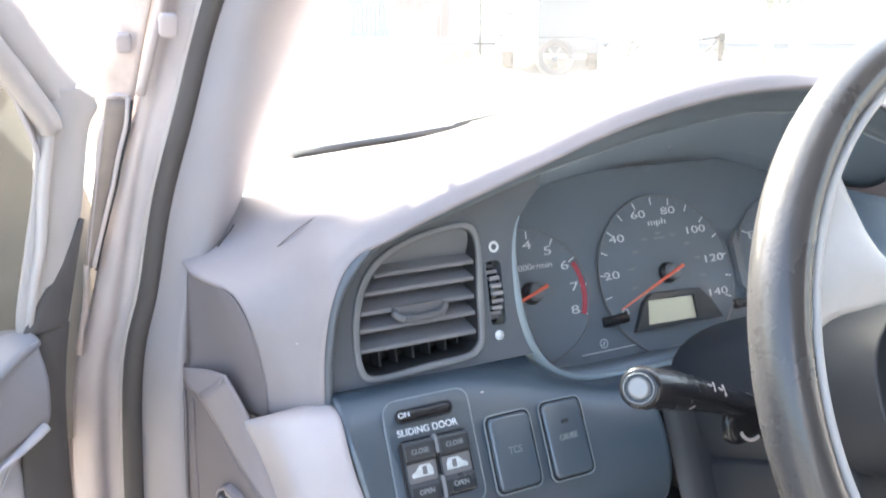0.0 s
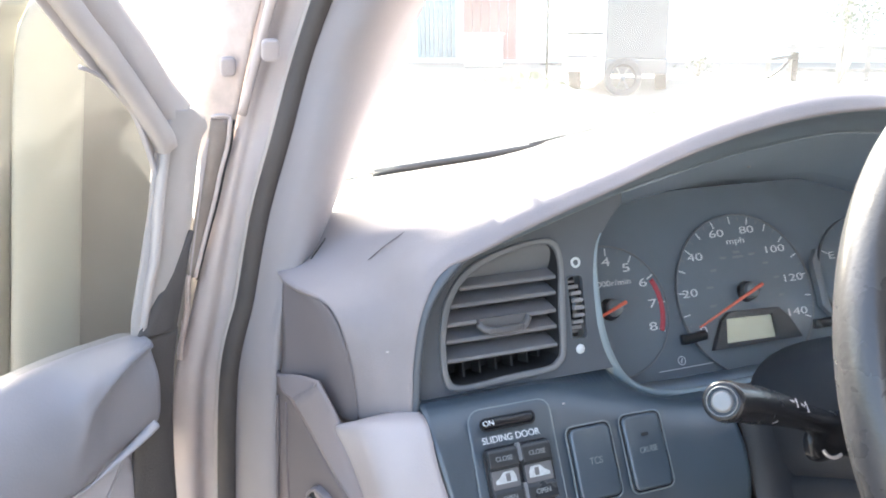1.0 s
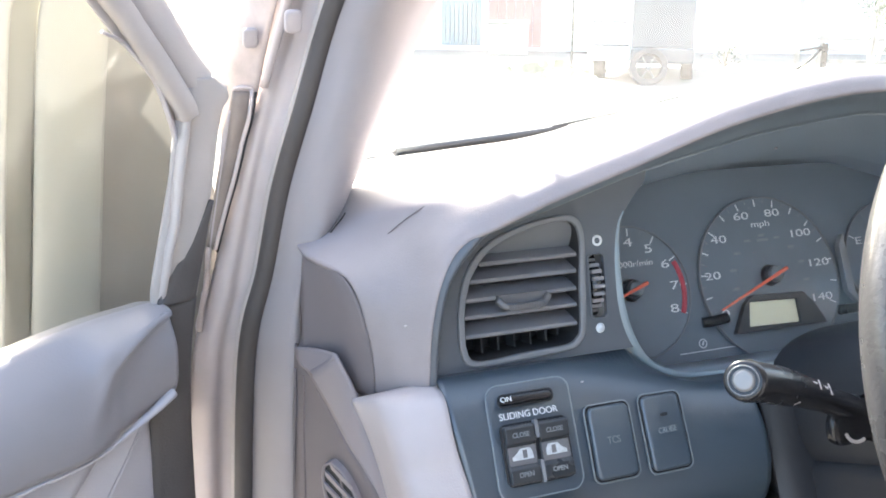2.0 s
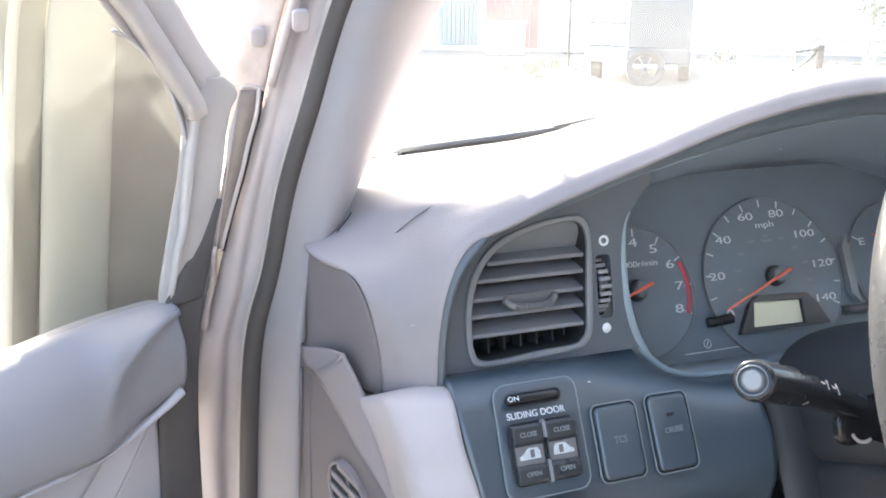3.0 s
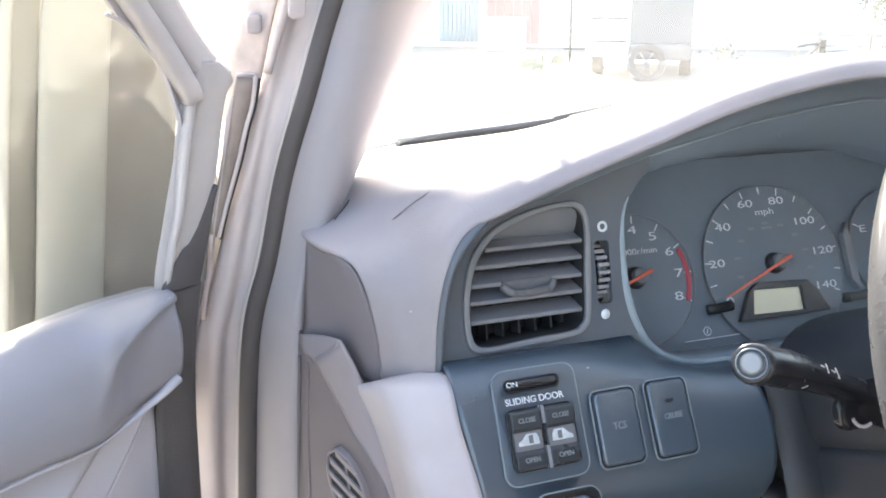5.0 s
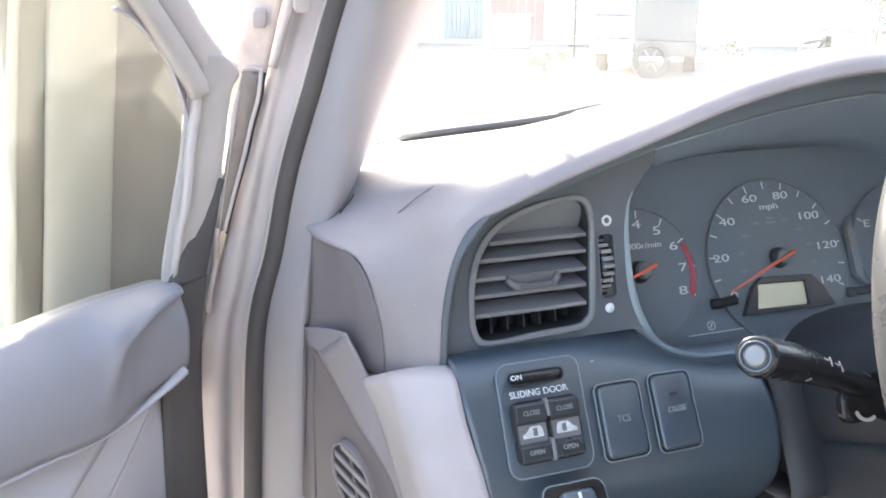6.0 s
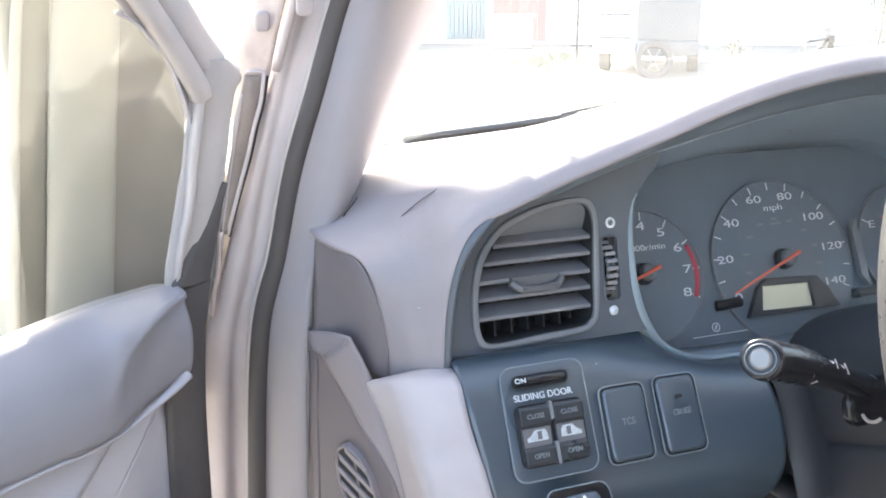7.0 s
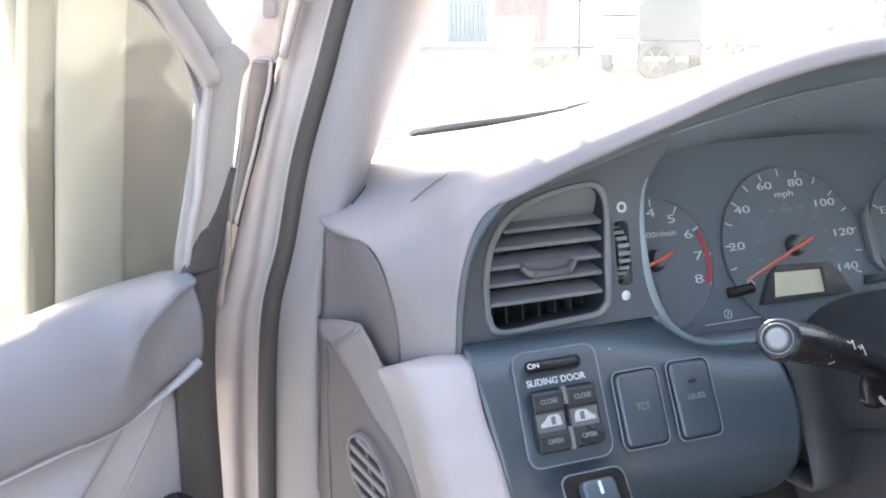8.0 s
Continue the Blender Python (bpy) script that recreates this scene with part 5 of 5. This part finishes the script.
part("outer_frame", sweep([(0.050, 1.3375, -0.011), (0.0385, 1.3470, -0.011), (0.0262, 1.3615, -0.011), (0.0155, 1.3780, -0.011), (0.0050, 1.3945, -0.012), (-0.040, 1.447, -0.012), (-0.16, 1.51, -0.013), (-0.40, 1.55, -0.02), (-0.75, 1.535, -0.02)],
                          [(-0.0115, -0.006), (-0.0105, 0.002), (-0.004, 0.0045), (0.006, 0.0035), (0.0110, 0.001), (0.0115, -0.006)], 50, up=(0, 0, 1)), FRAMEGREY, door, "grey window frame")
part("window_post", sweep([(-0.0075, 1.212, -0.010), (-0.0020, 1.230, -0.006), (0.0045, 1.2554, -0.004), (0.0097, 1.2708, -0.003), (0.0165, 1.3022, -0.003), (0.0206, 1.3177, -0.003), (0.0238, 1.3316, -0.003), (0.0262, 1.3395, -0.004)],
                          [(-0.0046, -0.006), (-0.0043, -0.001), (-0.0035, 0.0012), (-0.0008, 0.0012), (0.0002, -0.001), (0.0006, -0.006)], 28, up=(0, 0, 1), scale=lambda f: 0.80 + 0.2 * f), FRAMEGREY, door, "pale window post")
part("window_header", sweep([(0.0238, 1.3315, -0.003), (0.0205, 1.3385, -0.001), (0.0080, 1.3590, -0.001), (-0.0068, 1.3805, -0.001), (-0.0168, 1.394, -0.001), (-0.060, 1.441, -0.001), (-0.17, 1.497, -0.001), (-0.40, 1.537, -0.005)],
                            [(-0.0064, -0.006), (-0.0062, -0.001), (-0.0040, 0.0018), (0.0040, 0.0018), (0.0062, -0.001), (0.0064, -0.006)], 50, up=(0, 0, 1)), FRAMEGREY, door, "pale window header")
part("glass_run", sweep([(0.0165, 1.290, -0.009), (0.0172, 1.306, -0.008), (0.0162, 1.3209, -0.008), (0.0120, 1.337, -0.008), (0.0061, 1.3528, -0.008), (-0.0051, 1.3667, -0.008), (-0.0129, 1.3741, -0.008), (-0.0235, 1.3790, -0.008)], oval(0.0011, 0.0011, 8), 30), PALE, door, "thin bright glass run")
part("run_channel", loft([[(0.0195, 1.306, -0.011), (0.0172, 1.306, -0.011)], [(0.0220, 1.3209, -0.011), (0.0162, 1.3209, -0.011)], [(0.0190, 1.340, -0.011), (0.0120, 1.337, -0.011)], [(0.0090, 1.358, -0.011), (0.0061, 1.3528, -0.011)],
                          [(-0.003, 1.374, -0.011), (-0.0051, 1.3667, -0.011)], [(-0.012, 1.387, -0.011), (-0.0145, 1.3770, -0.011)], [(-0.024, 1.402, -0.011), (-0.0270, 1.3930, -0.011)], [(-0.050, 1.431, -0.011), (-0.0520, 1.4270, -0.011)]], 24, 3), FRAMEGREY, door, thick=0.002)
glass_pane = part("glass", plate([(-0.01, 1.20), (0.024, 1.335), (-0.012, 1.388), (-0.06, 1.432), (-0.18, 1.49), (-0.40, 1.53), (-0.78, 1.51), (-0.92, 1.20)], (), -0.0145, -0.0125), DOORGLASS, door, "clear window glass", smooth=False)
glass_pane.visible_shadow = False
part("outer_skin", box(-0.95, 0.45, -0.075, -0.006, 1.19, -0.030), SILVER, door, bevel=0.008)


# door mirror, seen through the window: mount, painted shell, gasket and rim, all leaning a little to the hinge
mirror = part("door_mirror", loft([[(0.003, 1.10, -0.095), (0.05, 1.10, -0.105), (0.120, 1.10, -0.100)], [(0.004, 1.20, -0.090), (0.05, 1.20, -0.100), (0.120, 1.20, -0.095)],
                                   [(0.008, 1.26, -0.090), (0.05, 1.26, -0.100), (0.110, 1.26, -0.095)], [(0.022, 1.355, -0.090), (0.05, 1.355, -0.100), (0.078, 1.355, -0.095)],
                                   [(0.028, 1.41, -0.094), (0.038, 1.415, -0.104), (0.049, 1.41, -0.100)]], 20, 10), MOUNT, door, "taupe plastic mirror mount", thick=0.004)


def mirror_strip(name, x0, x1, n0, n1, bulge, material, label):
    rows = []
    for z in (1.10, 1.20, 1.26, 1.33, 1.39, 1.415):
        s = 0.15 * (z - 1.26) + (0.012 * max(0, (z - 1.385) / 0.03) if x0 < -0.02 else 0.0)
        rows.append([(x0 + s, z, n0), (x0 + s + 0.1 * (x1 - x0), z, n0 + bulge * 0.7), ((x0 + x1) / 2 + s, z, (n0 + n1) / 2 + bulge), (x1 + s - 0.1 * (x1 - x0), z, n1 + bulge * 0.7), (x1 + s, z, n1)])
    return part(name, loft(rows, 20, 12), material, mirror, label, thick=0.002)


mirror_strip("shell", -0.0290, 0.0121, -0.090, -0.086, 0.006, SHELL, "beige painted mirror shell")
mirror_strip("gasket", -0.0480, -0.0275, -0.096, -0.096, 0.000, GAP, "olive gasket round the mirror")
mirror_strip("rim", -0.0500, -0.0465, -0.094, -0.092, 0.002, SHELL, "pale mirror rim")
back = bmesh.new()
lo, hi = [[back.verts.new((x, z, n)) for x, n in ((-0.040, -0.098), (wide, -0.108), (wide, -0.18), (0.030, -0.19), (0.000, -0.15))] for z, wide in ((1.10, 0.13), (1.40, 0.048))]
for i in range(5):
    back.faces.new((lo[i], lo[(i + 1) % 5], hi[(i + 1) % 5], hi[i]))
back.faces.new(lo)
back.faces.new(hi[::-1])
part("mirror_back", back, SHELL, mirror, bevel=0.008, smooth=False)

# ---- outside ----
def polar(bearing, dist, z=0.0):
    return (dist * math.sin(radians(bearing)), dist * math.cos(radians(bearing)), z)


def stand(bearing, dist, turn=0.0):
    """A frame on the ground that faces the car."""
    return Matrix.Translation(polar(bearing, dist)) @ pose(0, 0, 0, 0, 0, -bearing + turn)


bm = bmesh.new()
bmesh.ops.create_circle(bm, cap_ends=True, segments=64, radius=900)
ground = part("ground", bm, DIRT, smooth=False)
tagged(ground, "pale dry sunlit ground", "ground", kind="structure")

ledge = thing("low_kerb", "low olive-grey kerb at the edge of the plot", "kerb", at=Matrix.Translation((0, 3.70, 0)))
part("block", box(-4.0, 0.0, 0.0, -0.30, 0.5, 0.225), BEIGE, ledge, smooth=False, bevel=0.01)

house = thing("far_house", "white building with faded teal and red panels", "house", at=stand(30, 27))
part("wall", box(-9.0, 0.0, 0.0, 11.0, 0.4, 4.5), WALLPAINT, house, "white wall", smooth=False)
for i in range(9):
    part("board", box(-4.75 + 0.135 * i, -0.06, 0.15, -4.63 + 0.135 * i, 0.0, 2.5), TEAL, house, smooth=False)
for i in range(6):
    part("red_board", box(-3.3 + 0.27 * i, -0.06, 0.10, -3.04 + 0.27 * i, 0.0, 2.6), BRICKRED, house, smooth=False)
part("lintel", box(-3.45, -0.12, 2.6, -1.55, 0.0, 2.75), WOOD, house, smooth=False)
part("roof", box(-9.4, -0.6, 4.5, 11.4, 0.6, 4.7), WOOD, house, smooth=False)
crate = thing("storage_bin", "pale bin standing before the red panel", "bin", at=stand(24.3, 25.0))
part("body", box(-0.55, -0.4, 0.0, 0.55, 0.4, 0.85), BEIGE, crate, smooth=False, bevel=0.05)
part("lid", box(-0.6, -0.45, 0.85, 0.6, 0.45, 0.93), BEIGE, crate, smooth=False, bevel=0.03)

parked = thing("parked_van", "parked van with one white and one grey rear door", "van", at=stand(32.72, 16.5, -4))
part("body", box(-0.95, 0.05, 0.45, 0.95, 4.4, 2.05), WHITECAR, parked, smooth=False, bevel=0.12)
part("white_door", box(-0.90, 0.0, 0.62, -0.20, 0.06, 1.95), WHITECAR, parked, smooth=False, bevel=0.02)
part("grey_door", box(-0.17, -0.01, 0.62, 0.92, 0.06, 1.95), GREYCAR, parked, "grey rear door", smooth=False, bevel=0.02)
part("bumper", box(-0.95, -0.12, 0.38, -0.18, 0.06, 0.60), WHITECAR, parked, smooth=False, bevel=0.04)
part("valance", box(-0.17, -0.10, 0.34, 0.95, 0.06, 0.62), GREYCAR, parked, smooth=False, bevel=0.04)
for z in (0.64, 1.05):
    part("door_gap", box(-0.90, -0.012, z, -0.22, 0.0, z + 0.03), BLACK, parked, smooth=False)
part("badge", disc(0.18, 0.0, 0.02, 28), PALE, parked, "plain pale oval badge", at=pose(0.45, -0.012, 1.78, 90) @ Matrix.Diagonal((1.3, 0.55, 1, 1)))
for x in (-0.82, 0.82):
    w = part("wheel", disc(0.33, -0.11, 0.11, 28), TYRE, parked, at=pose(x, 0.9, 0.33, 0, 90, 0), bevel=0.03)
    part("wheel_rim", disc(0.2, -0.115, 0.115, 20), SPOKE, w)
spare = thing("spare_wheel", "spoked spare wheel leaning on the parked van", "wheel", at=stand(33.25, 16.0) @ pose(0, 0, 0.30, 78, 0, 8))
part("tyre", ring(0.22, 0.335, -0.1, 0.1, n=36), TYRE, spare, bevel=0.02)
for i in range(6):
    part("spoke", box(0.03, -0.008, -0.03, 0.225, 0.008, 0.01), VENTFRAME, spare, smooth=False, at=pose(0, 0, 0, 0, 0, 60 * i))
part("hub", disc(0.05, -0.04, 0.05, 18), VENTFRAME, spare)

pole = thing("thin_pole", "thin dark pole standing beside the van", "pole", at=stand(28.4, 18))
part("shaft", disc(0.025, 0.0, 4.2, 12), BLACK, pole)
part("rung", box(-0.12, -0.02, 0.42, 0.42, 0.02, 0.45), BLACK, pole, smooth=False)
post = thing("corner_post", "pale corner post at the plot's edge", "post", at=stand(42.0, 22))
part("shaft", box(-0.06, -0.06, 0.0, 0.06, 0.06, 3.6), WOOD, post, smooth=False)

fence = thing("rail_fence", "weathered low fence of three rails", "fence", at=stand(47.5, 20.5))
for x in (-1.5, 0.0, 1.5, 3.0):
    part("post", box(x - 0.05, -0.05, 0.0, x + 0.05, 0.05, 0.75), WOOD, fence, smooth=False)
for z in (0.18, 0.42, 0.64):
    part("rail", box(-1.6, -0.07, z, 3.1, -0.05, z + 0.07), WOOD, fence, smooth=False)
bench = thing("tilted_barrow", "small dark frame leaning near the fence", "barrow", at=stand(43.0, 20.0))
part("leg", sweep([(-0.35, 0, 0.05), (-0.1, 0, 0.25), (0.15, 0, 0.55)], oval(0.03, 0.03, 8), 8), BLACK, bench)
part("arm", sweep([(-0.3, 0, 0.45), (0.0, 0, 0.5), (0.2, 0, 0.55)], oval(0.03, 0.03, 8), 8), BLACK, bench)
part("foot", box(0.12, -0.08, 0.0, 0.24, 0.08, 0.6), BLACK, bench, smooth=False)

def shrub(name, label, at, tall, spread, leaves, seed):
    r = random.Random(seed)
    t = thing(name, label, "shrub", at=at)
    tips = []
    wood = bmesh.new()
    for k in range(9):
        a, l = r.uniform(0, 6.28), tall * r.uniform(0.6, 1.0)
        tip = Vector((math.cos(a) * spread * r.uniform(0.2, 1), math.sin(a) * spread * r.uniform(0.2, 1), l))
        mid = tip * 0.5 + Vector((r.uniform(-0.1, 0.1), r.uniform(-0.1, 0.1), 0.1))
        b = sweep([(0, 0, 0), mid, tip], oval(0.025, 0.025, 6), 8, up=(0.3, 1, 0.1), scale=lambda f: 1 - 0.75 * f)
        tmp = bpy.data.meshes.new("limb")
        b.to_mesh(tmp)
        b.free()
        wood.from_mesh(tmp)
        tips += [mid.lerp(tip, r.random()) for _ in range(leaves // 9)]
    part("trunk", wood, WOOD, t, "bare woody stems")
    crown = bmesh.new()
    for p in tips:
        c = p + Vector((r.gauss(0, 0.13), r.gauss(0, 0.13), r.gauss(0, 0.10)))
        d1, d2 = Vector((r.uniform(-1, 1), r.uniform(-1, 1), r.uniform(-1, 1))).normalized() * 0.05, Vector((r.uniform(-1, 1), r.uniform(-1, 1), r.uniform(-1, 1))).normalized() * 0.022
        crown.faces.new([crown.verts.new(c - d1), crown.verts.new(c + d2), crown.verts.new(c + d1), crown.verts.new(c - d2)])
    part("crown", crown, LEAF, t, "sparse dry leaves", smooth=False)


shrub("shrub", "sparse dry shrub beside the fence", stand(46.0, 19.0), 2.6, 0.9, 700, 3)
shrub("shrub", "low dry weeds by the wall", stand(37.9, 21.0), 0.45, 0.35, 160, 8)
mound = thing("rubble_mound", "low mound of dry rubble and grass", "mound", at=stand(26.8, 17.5))
bm = bmesh.new()
bmesh.ops.create_grid(bm, x_segments=40, y_segments=16, size=1)
for v in bm.verts:
    x, y = v.co.x, v.co.y
    h = max(0.0, (1 - x * x) * (1 - y * y))
    v.co = Vector((x * 1.1, y * 0.7, -0.02 + 0.36 * h * (0.6 + 0.8 * noise.noise(Vector((x * 6, y * 4, 2))))))
part("heap", bm, LEAF, mound, smooth=False)
